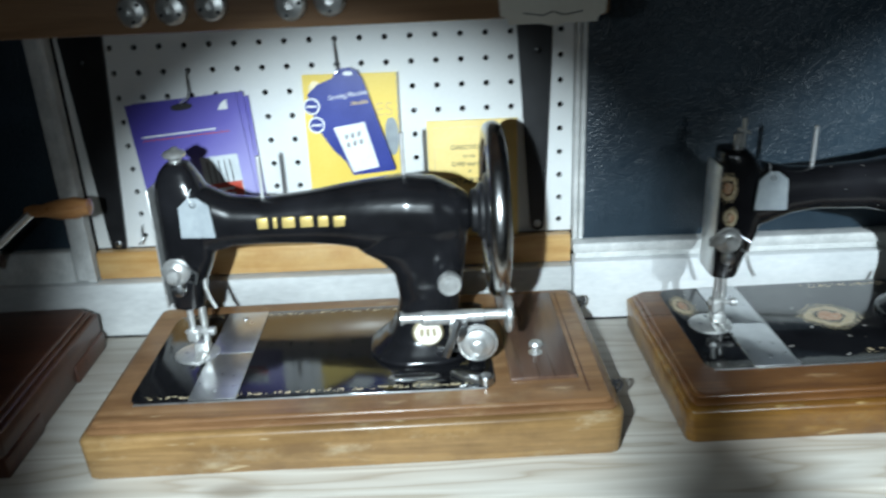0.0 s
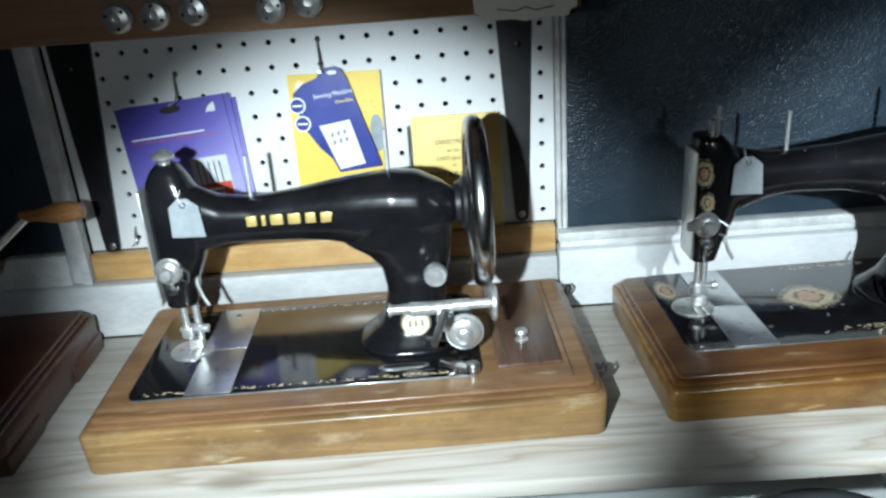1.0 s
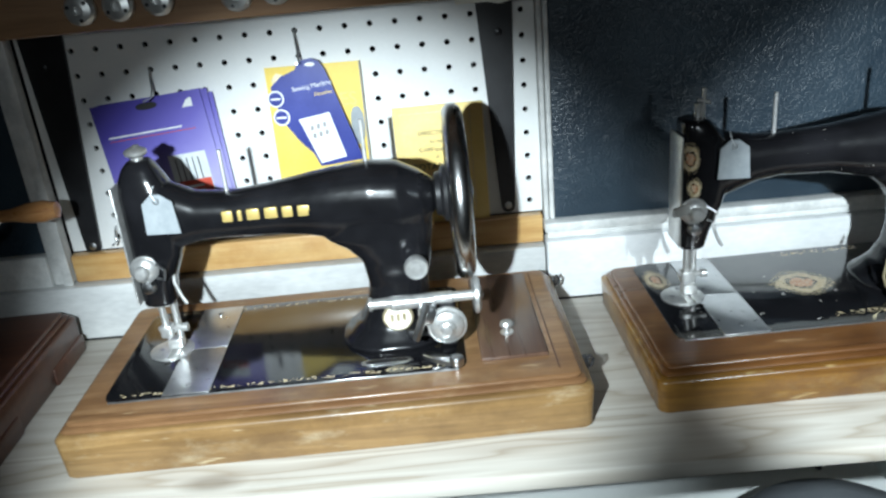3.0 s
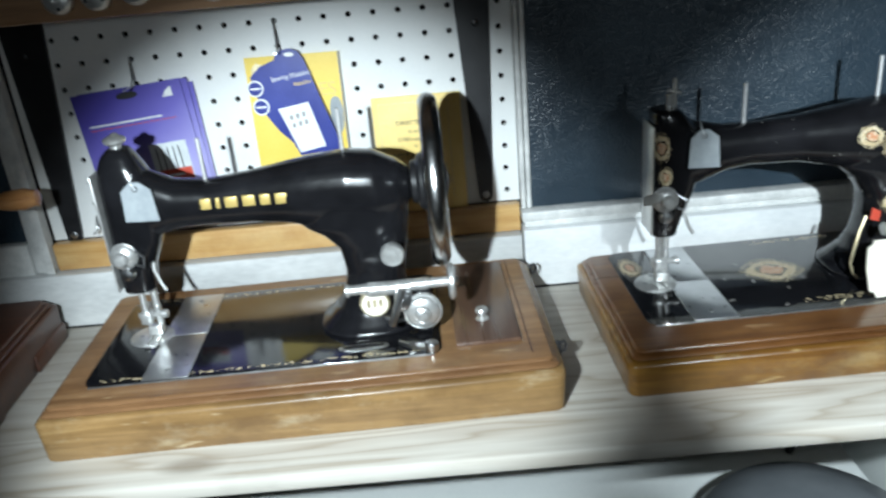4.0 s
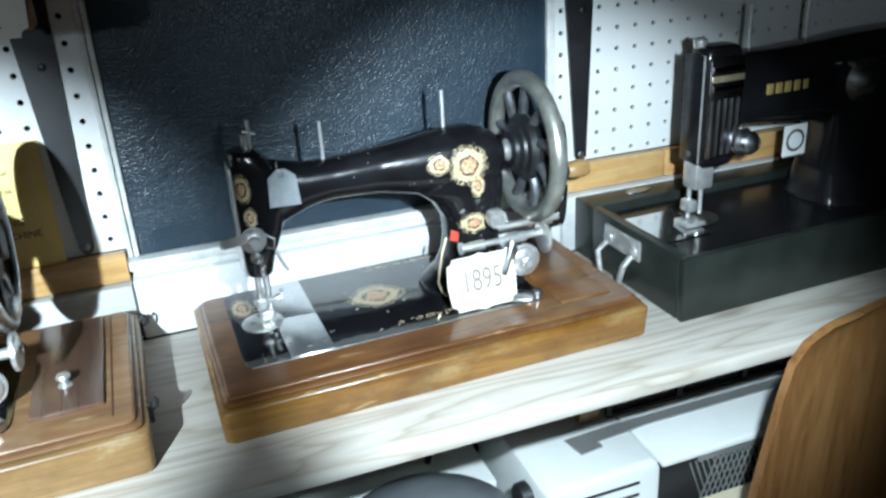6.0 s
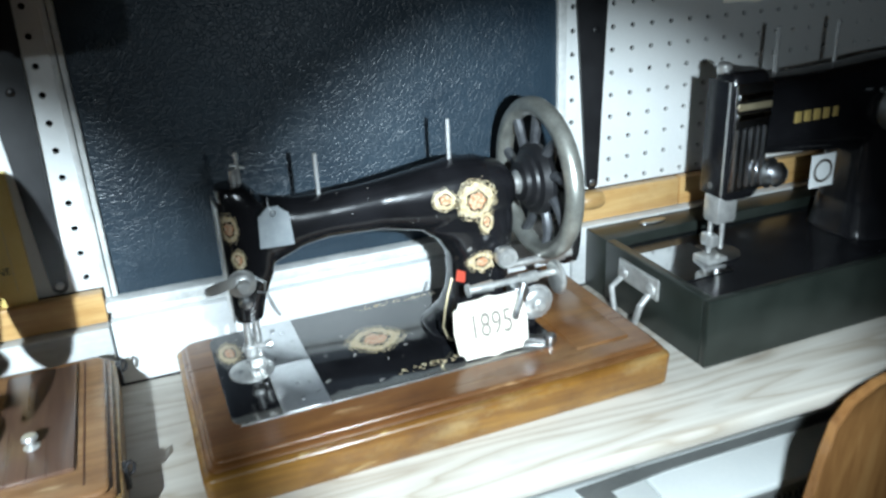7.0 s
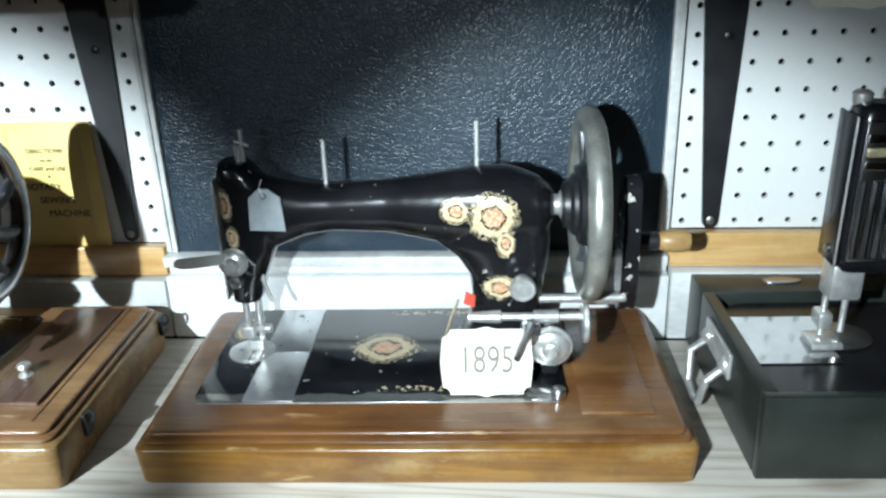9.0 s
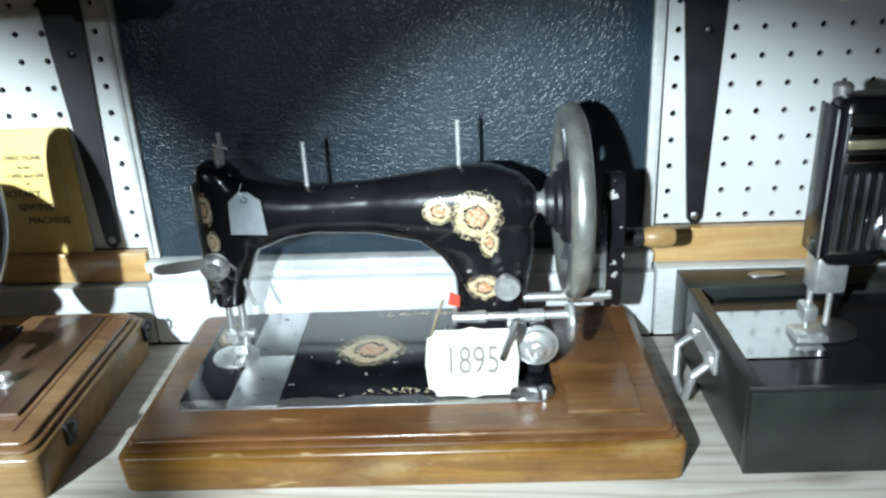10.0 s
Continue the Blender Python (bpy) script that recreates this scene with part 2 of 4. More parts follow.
M_MIRROR = surface("polished_plate", (0.62, 0.63, 0.64), (0.80, 0.80, 0.80), 0.10, 1.0, scale=40, fine=400, bump=0.02, spread=0.05)
M_SATIN = surface("satin_nickel", (0.55, 0.55, 0.55), (0.72, 0.72, 0.72), 0.45, 0.6, scale=150, bump=0.05)
M_STEEL = surface("dull_steel", (0.38, 0.39, 0.40), (0.58, 0.59, 0.60), 0.3, 1.0, scale=60, fine=500, bump=0.06)
M_RIM = surface("tarnished_rim", (0.26, 0.265, 0.24), (0.46, 0.46, 0.42), 0.36, 0.7, scale=50, bump=0.08)
M_BRIGHTRIM = surface("bright_rim", (0.36, 0.36, 0.36), (0.60, 0.60, 0.60), 0.24, 1.0, scale=50, bump=0.05)
M_BRASS = surface("pale_brass", (0.55, 0.46, 0.28), (0.72, 0.63, 0.42), 0.35, 0.8, scale=150)
M_GOLD = plain("gilt_paint", (0.60, 0.44, 0.15), 0.4, 0.3)
M_TAGPAPER = surface("grey_tag_card", (0.24, 0.27, 0.29), (0.34, 0.37, 0.39), 0.6, scale=80)
M_TAGWOOD = surface("cream_tag_board", (0.72, 0.66, 0.55), (0.82, 0.77, 0.67), 0.6, scale=30)
M_INK = plain("dark_ink", (0.07, 0.06, 0.05), 0.7)
M_RED = plain("red_plastic", (0.55, 0.07, 0.04), 0.45)
M_YELLOW = surface("yellow_card", (0.80, 0.56, 0.08), (0.88, 0.65, 0.14), 0.35, scale=12)
M_CREAMCARD = surface("buff_booklet_paper", (0.80, 0.58, 0.17), (0.88, 0.68, 0.28), 0.55, scale=20)
M_PURPLE = surface("purple_card", (0.10, 0.08, 0.36), (0.19, 0.16, 0.52), 0.35, scale=9)
M_PACK = pack_print("purple_pack_print")
M_BLUE = surface("deep_blue_card", (0.018, 0.03, 0.20), (0.03, 0.05, 0.30), 0.3, scale=30)
M_WHITECARD = plain("white_card", (0.78, 0.80, 0.80), 0.4)
M_GREYINK = plain("grey_print", (0.30, 0.30, 0.30), 0.6)
M_CASE = surface("green_black_case_cloth", (0.008, 0.011, 0.009), (0.022, 0.027, 0.023), 0.36, scale=20, fine=900, bump=0.3)
M_ENAMEL = surface("cream_enamel", (0.70, 0.73, 0.72), (0.80, 0.82, 0.80), 0.3, scale=8, bump=0.03)
M_GREYMETAL = surface("grey_sheet_metal", (0.30, 0.31, 0.30), (0.42, 0.43, 0.42), 0.45, 0.6, scale=14)
M_BLACKPLASTIC = plain("black_plastic", (0.015, 0.015, 0.016), 0.45)
M_STOOL = surface("charcoal_vinyl_seat", (0.10, 0.110, 0.120), (0.15, 0.162, 0.172), 0.32, scale=25, fine=600, bump=0.1)
M_CREAM = surface("cream_cushion", (0.55, 0.48, 0.34), (0.68, 0.60, 0.45), 0.6, scale=10)
M_HANDLE = wood("turned_handle_wood", (0.28, 0.11, 0.035), (0.42, 0.19, 0.07), (0.55, 0.30, 0.13), 0.3, 90, along=(0.1, 1, 1), coat=0.4)
M_SHADEHANDLE = wood("shaded_handle_wood", (0.26, 0.14, 0.05), (0.38, 0.23, 0.09), (0.48, 0.32, 0.15), 0.4, 90, along=(0.1, 1, 1))
M_WALL = surface("unseen_room_shell", (0.20, 0.16, 0.12), (0.28, 0.23, 0.18), 0.8, scale=4)
M_FLOOR = wood("floor_boards", (0.08, 0.05, 0.03), (0.14, 0.09, 0.05), (0.2, 0.13, 0.08), 0.5, 20)
M_WHITEBOARD = surface("stained_white_paint", (0.62, 0.64, 0.65), (0.84, 0.85, 0.85), 0.5, scale=14, stretch=(0.6, 1, 1.5), fine=160, bump=0.25)
M_PLATE = surface("bright_slide_plate", (0.50, 0.51, 0.52), (0.68, 0.69, 0.70), 0.30, 0.9, scale=60, fine=500, bump=0.04)
M_DARKCHROME = surface("dark_chrome", (0.44, 0.45, 0.47), (0.64, 0.65, 0.67), 0.2, 1.0, scale=40, bump=0.03)
M_SPOKE = surface("sheen_grey_spoke_enamel", (0.05, 0.052, 0.058), (0.13, 0.135, 0.145), 0.34, 0.4, scale=60, bump=0.1)
M_PALESTEEL = plain("pale_steel", (0.55, 0.55, 0.53), 0.42, 0.2)
M_SLAT = plain("dark_brown_slat", (0.09, 0.065, 0.05), 0.4)
M_CHIPPED = japan_black("chipped_crank_enamel", chips=0.39, rough=0.2)
M_PRINT = plain("grey_brown_print", (0.20, 0.18, 0.155), 0.7)
M_GLASS = plain("clear_plastic_window", (0.62, 0.66, 0.68), 0.12)


# ---- mesh helpers ----
def loft(bm, rings, caps=True):
    """Skins a run of rings that have equal counts of points."""
    made = [[bm.verts.new(p) for p in ring] for ring in rings]
    n = len(made[0])
    for a, b in zip(made, made[1:]):
        for i in range(n):
            bm.faces.new((a[i], a[(i + 1) % n], b[(i + 1) % n], b[i]))
    if caps:
        bm.faces.new(made[0][::-1])
        bm.faces.new(made[-1])
    return bm


def rrect(x0, x1, y0, y1, r, n=5):
    pts = []
    for cx, cy, a0 in ((x1 - r, y1 - r, 0), (x0 + r, y1 - r, 90), (x0 + r, y0 + r, 180), (x1 - r, y0 + r, 270)):
        for i in range(n + 1):
            a = radians(a0 + 90 * i / n)
            pts.append((cx + r * math.cos(a), cy + r * math.sin(a)))
    return pts


def box(bm, x0, x1, y0, y1, z0, z1, b=0.0):
    """A block with eased edges."""
    b = min(b, (x1 - x0) * 0.45, (y1 - y0) * 0.45, (z1 - z0) * 0.45)
    if b <= 0:
        return loft(bm, [[(x0, y0, z), (x1, y0, z), (x1, y1, z), (x0, y1, z)] for z in (z0, z1)])
    rings = []
    for d, z in ((b, z0), (0.3 * b, z0 + 0.3 * b), (0, z0 + b), (0, z1 - b), (0.3 * b, z1 - 0.3 * b), (b, z1)):
        rings.append([(x, y, z) for x, y in rrect(x0 + d, x1 - d, y0 + d, y1 - d, max(b - d, b * 0.25), 2)])
    return loft(bm, rings)


def plate(bm, outline, z0, z1, b=0.0):
    """A flat plate of any outline, lying."""
    if b:
        cx = sum(p[0] for p in outline) / len(outline)
        cy = sum(p[1] for p in outline) / len(outline)
        def inset(d):
            out = []
            for x, y in outline:
                l = math.hypot(x - cx, y - cy) or 1
                out.append((x - (x - cx) / l * d, y - (y - cy) / l * d))
            return out
        return loft(bm, [[(x, y, z) for x, y in inset(d)] for d, z in ((0, z0), (0, z1 - b), (b * 0.3, z1 - b * 0.3), (b, z1))])
    return loft(bm, [[(x, y, z) for x, y in outline] for z in (z0, z1)])


def sheet(bm, outline, y0, y1):
    """A flat plate of any outline in x and z, standing upright."""
    return loft(bm, [[(x, y, z) for x, z in outline] for y in (y0, y1)])


def frame_of(axis):
    a = Vector(axis).normalized()
    u = a.orthogonal().normalized()
    return a, u, a.cross(u)


def lathe(bm, origin, axis, profile, n=24):
    """A turned form: profile of (distance along the axis, radius)."""
    a, u, w = frame_of(axis)
    o = Vector(origin)
    rings = []
    for d, r in profile:
        r = max(r, 0.00005)
        rings.append([o + a * d + (u * math.cos(2 * math.pi * i / n) + w * math.sin(2 * math.pi * i / n)) * r for i in range(n)])
    return loft(bm, rings)


def rod(bm, p0, p1, r, n=12, r1=None):
    d = Vector(p1) - Vector(p0)
    l = d.length
    r1 = r if r1 is None else r1
    e = min(r, r1) * 0.25
    return lathe(bm, p0, d, [(0, r - e), (e, r), (l - e, r1), (l, r1 - e)], n)


def tube(bm, pts, r, n=8):
    pts = [Vector(p) for p in pts]
    rings = []
    up = None
    for i, p in enumerate(pts):
        d = (pts[min(i + 1, len(pts) - 1)] - pts[max(i - 1, 0)]).normalized()
        u = d.orthogonal().normalized() if up is None else (up - d * up.dot(d)).normalized()
        up = u
        w = d.cross(u)
        rings.append([p + (u * math.cos(2 * math.pi * k / n) + w * math.sin(2 * math.pi * k / n)) * r for k in range(n)])
    return loft(bm, rings)


def torus(bm, centre, axis, big, small, squash=1.0, n=48, k=12):
    a, u, w = frame_of(axis)
    c = Vector(centre)
    rings = []
    for i in range(n):
        t = 2 * math.pi * i / n
        d = u * math.cos(t) + w * math.sin(t)
        rings.append([c + d * (big + small * math.cos(2 * math.pi * j / k)) + a * small * squash * math.sin(2 * math.pi * j / k) for j in range(k)])
    made = [[bm.verts.new(p) for p in r] for r in rings]
    for i in range(n):
        p, q = made[i], made[(i + 1) % n]
        for j in range(k):
            bm.faces.new((p[j], q[j], q[(j + 1) % k], p[(j + 1) % k]))
    return bm


def oval(cx, cy, rx, ry, power=2.4, n=28):
    out = []
    for i in range(n):
        t = 2 * math.pi * i / n
        c, s = math.cos(t), math.sin(t)
        out.append((cx + rx * math.copysign(abs(c) ** (2 / power), c), cy + ry * math.copysign(abs(s) ** (2 / power), s)))
    return out


def mesh_of(name, bm, material, sharp=35):
    bmesh.ops.recalc_face_normals(bm, faces=bm.faces)
    me = bpy.data.meshes.new(name)
    bm.to_mesh(me)
    bm.free()
    me.materials.append(material)
    for p in me.polygons:
        p.use_smooth = True
    me.set_sharp_from_angle(angle=radians(sharp))
    return me


def part(name, bm, material, parent, label=""):
    ob = new(name, mesh_of(name, bm, material))
    ob.parent = parent
    if label:
        ob["label"] = label
    return ob


def thing(name, where, label, category, group="", turn=0.0, kind=""):
    ob = new(name)
    ob.empty_display_size = 0.02
    ob.matrix_basis = pose(*where, 0, 0, turn)
    return tagged(ob, label, category, group, kind)


def solid(name, bm, material, label, category="", kind="", where=(0, 0, 0), turn=0.0, tilt=0.0):
    ob = new(name, mesh_of(name, bm, material))
    ob.matrix_basis = pose(*where, 0, tilt, turn)
    return tagged(ob, label, category, "", kind)


def B():
    return bmesh.new()


def lettering(name, text, size, material, parent, m, label="", squeeze=1.0):
    """Raised flat letters in the built-in font, as a mesh."""
    cu = bpy.data.curves.new(name, "FONT")
    cu.body, cu.size, cu.align_x, cu.align_y, cu.extrude = text, size, "CENTER", "CENTER", 0.0002
    tmp = new(name + "_tmp", cu)
    bpy.context.view_layer.update()
    me = bpy.data.meshes.new_from_object(tmp.evaluated_get(bpy.context.evaluated_depsgraph_get()))
    bpy.data.objects.remove(tmp)
    me.materials.clear()
    me.materials.append(material)
    ob = new(name, me)
    ob.parent = parent
    ob.matrix_basis = m @ Matrix.Diagonal((squeeze, 1, 1, 1))
    if label:
        ob["label"] = label
    return ob


# ---- the setting ----
PITCH = 0.0254


def pegboard(name, x0, x1, z0, z1, hx, hz, label):
    """A hardboard panel with real quarter-inch holes; one hole lies at hx, hz."""
    bm = B()
    cols = [hx + PITCH * i for i in range(-60, 61) if x0 + 0.006 < hx + PITCH * i < x1 - 0.006]
    rows = [hz + PITCH * i for i in range(-3, 30) if z0 + 0.006 < hz + PITCH * i < z1 - 0.006]
    xs = [x0] + [(a + b) / 2 for a, b in zip(cols, cols[1:])] + [x1]
    zs = [z0] + [(a + b) / 2 for a, b in zip(rows, rows[1:])] + [z1]
    r, thick = 0.0031, 0.0045
    for i, cx in enumerate(cols):
        for j, cz in enumerate(rows):
            a, b, c, d = xs[i], xs[i + 1], zs[j], zs[j + 1]
            edge = [(b, cz), (b, d), (cx, d), (a, d), (a, cz), (a, c), (cx, c), (b, c)]
            outer = [bm.verts.new((x, 0, z)) for x, z in edge]
            ring = [bm.verts.new((cx + r * math.cos(k * math.pi / 4), 0, cz + r * math.sin(k * math.pi / 4))) for k in range(8)]
            back = [bm.verts.new((v.co.x, thick, v.co.z)) for v in ring]
            for k in range(8):
                q = (k + 1) % 8
                bm.faces.new((outer[k], outer[q], ring[q], ring[k]))
                bm.faces.new((ring[k], ring[q], back[q], back[k]))
    bmesh.ops.remove_doubles(bm, verts=bm.verts, dist=0.00005)
    ob = solid(name, bm, M_PEG, label, "pegboard", "structure")
    return ob


pegboard("pegboard_1", -0.512, 0.0135, 0.848, 1.40, 0.0, 0.861, "white hardboard pegboard with rows of round holes")
pegboard("pegboard_2", 0.5195, 1.55, 0.8605, 1.40, 0.609, 0.868, "white hardboard pegboard behind the dark cased machine")
solid("wall_north", box(B(), -2.2, 2.6, 0.03, 0.13, 0.0, 2.4), M_PEGBACK, "dark wall behind the boards", "wall", "structure")
solid("wall_south", box(B(), -2.2, 2.6, -1.6, -1.5, 0.0, 2.4), M_WALL, "plain unseen wall closing the room", "wall", "structure")
solid("wall_west", box(B(), -2.3, -2.2, -1.5, 0.03, 0.0, 2.4), M_WALL, "plain unseen wall closing the room", "wall", "structure")
solid("wall_east", box(B(), 2.6, 2.7, -1.5, 0.03, 0.0, 2.4), M_WALL, "plain unseen wall closing the room", "wall", "structure")
solid("floor", box(B(), -2.2, 2.6, -1.5, 0.03, -0.05, 0.0), M_FLOOR, "dark wooden floor", "floor", "structure")
solid("ceiling", box(B(), -2.2, 2.6, -1.5, 0.03, 2.4, 2.45), M_WALL, "plain unseen ceiling closing the room", "ceiling", "structure")

# workbench top: two planks, and the board at its back
bench = thing("workbench", (0, 0, 0.75), "bleached softwood plank shelf with knots and grain", "shelf", kind="structure")
bm = B()
box(bm, -1.6, 2.2, -0.325, -0.026, -0.016, 0.0, 0.003)
part("plank", bm, M_SHELF, bench)
for x in (-1.4, 2.0):
    bm = B()
    box(bm, x - 0.03, x + 0.03, -0.30, -0.06, -0.75, -0.0165, 0.002)
    part("leg", bm, M_RAIL, bench)
bm = B()
box(bm, -1.6, 0.012, -0.026, 0.0, 0.7503, 0.8145, 0.002)
box(bm, 0.522, 2.2, -0.026, 0.0, 0.7503, 0.8235, 0.002)
solid("wall_board", bm, M_BOARD, "scuffed grey-white painted board along the shelf back", "board", "structure")
bm = B()
box(bm, 0.014, 0.52, -0.026, 0.0, 0.7503, 0.8195, 0.002)
solid("wall_board_middle", bm, M_WHITEBOARD, "stained white painted board along the shelf back", "board", "structure")


def ledge(name, x0, x1, z0, z1, label):
    bm = B()
    box(bm, x0, x1, -0.014, -0.0005, z0, z1, 0.002)
    return solid(name, bm, M_LEDGE, label, "wooden strip", "structure")


ledge("trim_ledge", -0.511, 0.012, 0.8155, 0.8475, "orange varnished pine strip under the pegboard")
ledge("trim_ledge", 0.519, 0.676, 0.8245, 0.860, "yellow varnished pine strip under the pegboard")
ledge("trim_ledge", 0.678, 1.5, 0.8245, 0.860, "yellow varnished pine strip under the pegboard")


def black_panel(name, x0, x1, z0, z1, label):
    """Leathercloth stretched on a board, with a chipped white frame and sill."""
    p = thing(name, (0, 0, 0), label, "panel", kind="structure")
    bm = B()
    nx, nz = 40, 30
    grid = []
    for j in range(nz + 1):
        row = []
        for i in range(nx + 1):
            u, w = i / nx, j / nz
            edge = min(u, 1 - u, w, 1 - w)
            y = -0.011 + 0.004 * math.exp(-edge * 40) + 0.0016 * noise.noise(Vector((u * 5, w * 5, 0)))
            row.append(bm.verts.new((x0 + (x1 - x0) * u, y, z0 + (z1 - z0) * w)))
        grid.append(row)
    for j in range(nz):
        for i in range(nx):
            bm.faces.new((grid[j][i], grid[j][i + 1], grid[j + 1][i + 1], grid[j + 1][i]))
    part("leathercloth", bm, M_VINYL, p, "black creased leathercloth")
    bm = B()
    box(bm, x0, x1, -0.004, 0.012, z0, z1)
    part("backing_board", bm, M_PEGBACK, p)
    return p


pan = black_panel("wall_panel_1", 0.026, 0.5085, 0.839, 1.40, "black leathercloth panel in a chipped white frame")
for x0, x1, name in ((0.0142, 0.0192, "frame_bead"), (0.0202, 0.0255, "frame_strip"), (0.5090, 0.519, "frame_strip")):
    bm = B()
    box(bm, x0, x1, -0.012, 0.004, 0.8405, 1.40, 0.0015)
    part(name, bm, M_TRIM, pan)
bm = B()
box(bm, 0.013, 0.518, -0.024, 0.0, 0.8285, 0.8400, 0.002)
box(bm, 0.016, 0.518, -0.0185, 0.0, 0.8200, 0.8280, 0.002)
part("sill", bm, M_TRIM, pan, "chipped white painted sill")
pan = black_panel("wall_panel_2", -1.3, -0.5365, 0.852, 1.40, "black panel in a tarnished white frame")
bm = B()
box(bm, -0.536, -0.514, -0.016, 0.0, 0.815, 1.40, 0.003)
box(bm, -0.523, -0.5125, -0.020, -0.0165, 0.815, 1.40, 0.001)
part("frame_strip", bm, M_TRIM, pan, "scuffed silvery white frame strip")
bm = B()
box(bm, -1.3, -0.537, -0.017, 0.0, 0.813, 0.851, 0.003)
part("sill", bm, M_TRIM, pan)


def wall_bracket(xl, xr, xbl, xbr, ztop, ztip):
    """A tapered black iron leg with a rounded foot and two screws."""
    br = thing("shelf_bracket", ((xbl + xbr) / 2, 0, 0), "tapered black iron shelf bracket screwed on the pegboard", "bracket", "iron brackets")
    cx, r = (xbl + xbr) / 2, (xbr - xbl) / 2
    foot = [(-r * math.cos(a), ztip + r - r * math.sin(a)) for a in [math.pi * i / 10 for i in range(11)]]
    # the leg runs on upwards past the shelf above
    k = 0.3 / (ztop - ztip)
    up = lambda x0, x1: x0 + (x1 - x0) * (1 + k)
    outline = foot + [(up(xbr - cx, xr - cx), ztop + 0.3), (up(xbl - cx, xl - cx), ztop + 0.3)]
    bm = B()
    sheet(bm, outline, -0.005, -0.0005)
    part("leg", bm, M_IRON, br)
    for z in (ztip + r * 1.1, ztop - 0.03):
        bm = B()
        lathe(bm, (0, -0.0045, z), (0, -1, 0), [(0, 0.0042), (0.001, 0.004), (0.0018, 0.0022), (0.002, 0.0001)], 14)
        part("screw", bm, M_STEEL if z < 0.9 else M_IRON, br)
    return br


wall_bracket(-0.506, -0.460, -0.4955, -0.4785, 1.081, 0.8445)
wall_bracket(-0.0455, -0.0085, -0.0315, -0.0165, 1.075, 0.8505)
wall_bracket(0.535, 0.573, 0.5515, 0.5665, 1.075, 0.8615)

# shelf above with turned pulls in its front rail
up = thing("upper_shelf", (0, 0, 1.102), "brown wooden shelf above with a plain front rail", "shelf")
bm = B()
box(bm, -1.5, 0.004, -0.225, -0.205, 0.0, 0.11, 0.003)
part("front_rail", bm, M_RAIL, up)
bm = B()
box(bm, -1.5, 0.004, -0.204, -0.002, 0.085, 0.105, 0.002)
part("board", bm, M_RAIL, up)
up2 = thing("upper_shelf", (0, 0, 1.125), "brown wooden shelf above with a plain front rail", "shelf")
bm = B()
box(bm, 0.53, 1.6, -0.225, -0.205, 0.0, 0.11, 0.003)
part("front_rail", bm, M_RAIL, up2)
bm = B()
box(bm, 0.53, 1.6, -0.204, -0.002, 0.085, 0.105, 0.002)
part("board", bm, M_RAIL, up2)


def bobbin():
    """A small nickel bobbin case with three holes, on the rail."""
    b = thing("bobbin_case", (0, 0, 0), "round nickel bobbin case fixed on the shelf rail", "bobbin case", "bobbin cases on the rail")
    bm = B()
    lathe(bm, (0, 0, 0), (0, -1, 0), [(0, 0.0105), (0.002, 0.0115), (0.006, 0.0112), (0.0085, 0.009), (0.0095, 0.004), (0.0088, 0.0036), (0.006, 0.0034), (0.0058, 0.0002)], 28)
    part("shell", bm, M_CHROME, b)
    for a in (40, 160, 280):
        bm = B()
        x, z = 0.0072 * math.cos(radians(a)), 0.0072 * math.sin(radians(a))
        lathe(bm, (x, -0.0085, z), (0, -1, 0), [(0, 0.0014), (0.0012, 0.0014), (0.0013, 0.0001)], 10)
        part("dark_hole_disc", bm, M_IRON, b)
    return b


first = bobbin()
first.matrix_basis = pose(-0.340, -0.2255, 1.119, 0, 0, 0)
for x, z, a in ((-0.312, 1.1195, 70), (-0.283, 1.121, 200), (-0.2265, 1.119, 30), (-0.198, 1.121, 130)):
    copy_thing(first, pose(x, -0.2255, z, 0, a, 0))


def notched(w, h, r=0.006):
    """A label outline with scooped corners and a small peak above and below."""
    pts = []
    for sx, sz, flip in ((1, 1, 0), (-1, 1, 1), (-1, -1, 0), (1, -1, 1)):
        cx, cz = sx * w / 2, sz * h / 2
        arc = [(cx - sx * r * math.sin(a), cz - sz * r * math.cos(a)) for a in [math.pi / 2 * i / 6 for i in range(7)]]
        pts += arc if not flip else arc[::-1]
        if (sx, sz) == (1, 1):
            pts += [(w * 0.12, h / 2), (0, h / 2 + 0.002)] + [(-w * 0.12, h / 2)]
        if (sx, sz) == (-1, 1):
            pts += [(-w / 2 - 0.002, 0)]
        if (sx, sz) == (-1, -1):
            pts += [(-w * 0.12, -h / 2), (0, -h / 2 - 0.002), (w * 0.12, -h / 2)]
        if (sx, sz) == (1, -1):
            pts += [(w / 2 + 0.002, 0)]
    return pts


def year_tag(text, where, tilt, turn, label, w=0.072, h=0.054):
    tg = thing("year_tag", where, label, "label", turn=turn)
    tg.matrix_basis = pose(*where, tilt, 0, turn)
    bm = B()
    sheet(bm, notched(w, h), -0.0018, 0.0)
    part("board", bm, M_TAGWOOD, tg)
    if text:
        lettering("year_print", text, h * 0.60, M_PRINT, tg, pose(0, -0.0021, 0.001, 90, 0, 0), "dark printed numerals", 0.70)
    bm = B()
    tube(bm, [(-w * 0.28, -0.002, -h * 0.36), (-w * 0.1, -0.002, -h * 0.40), (0, -0.002, -h * 0.35), (w * 0.1, -0.002, -h * 0.40), (w * 0.28, -0.002, -h * 0.36)], 0.0005, 6)
    part("scroll", bm, M_INK, tg)
    return tg


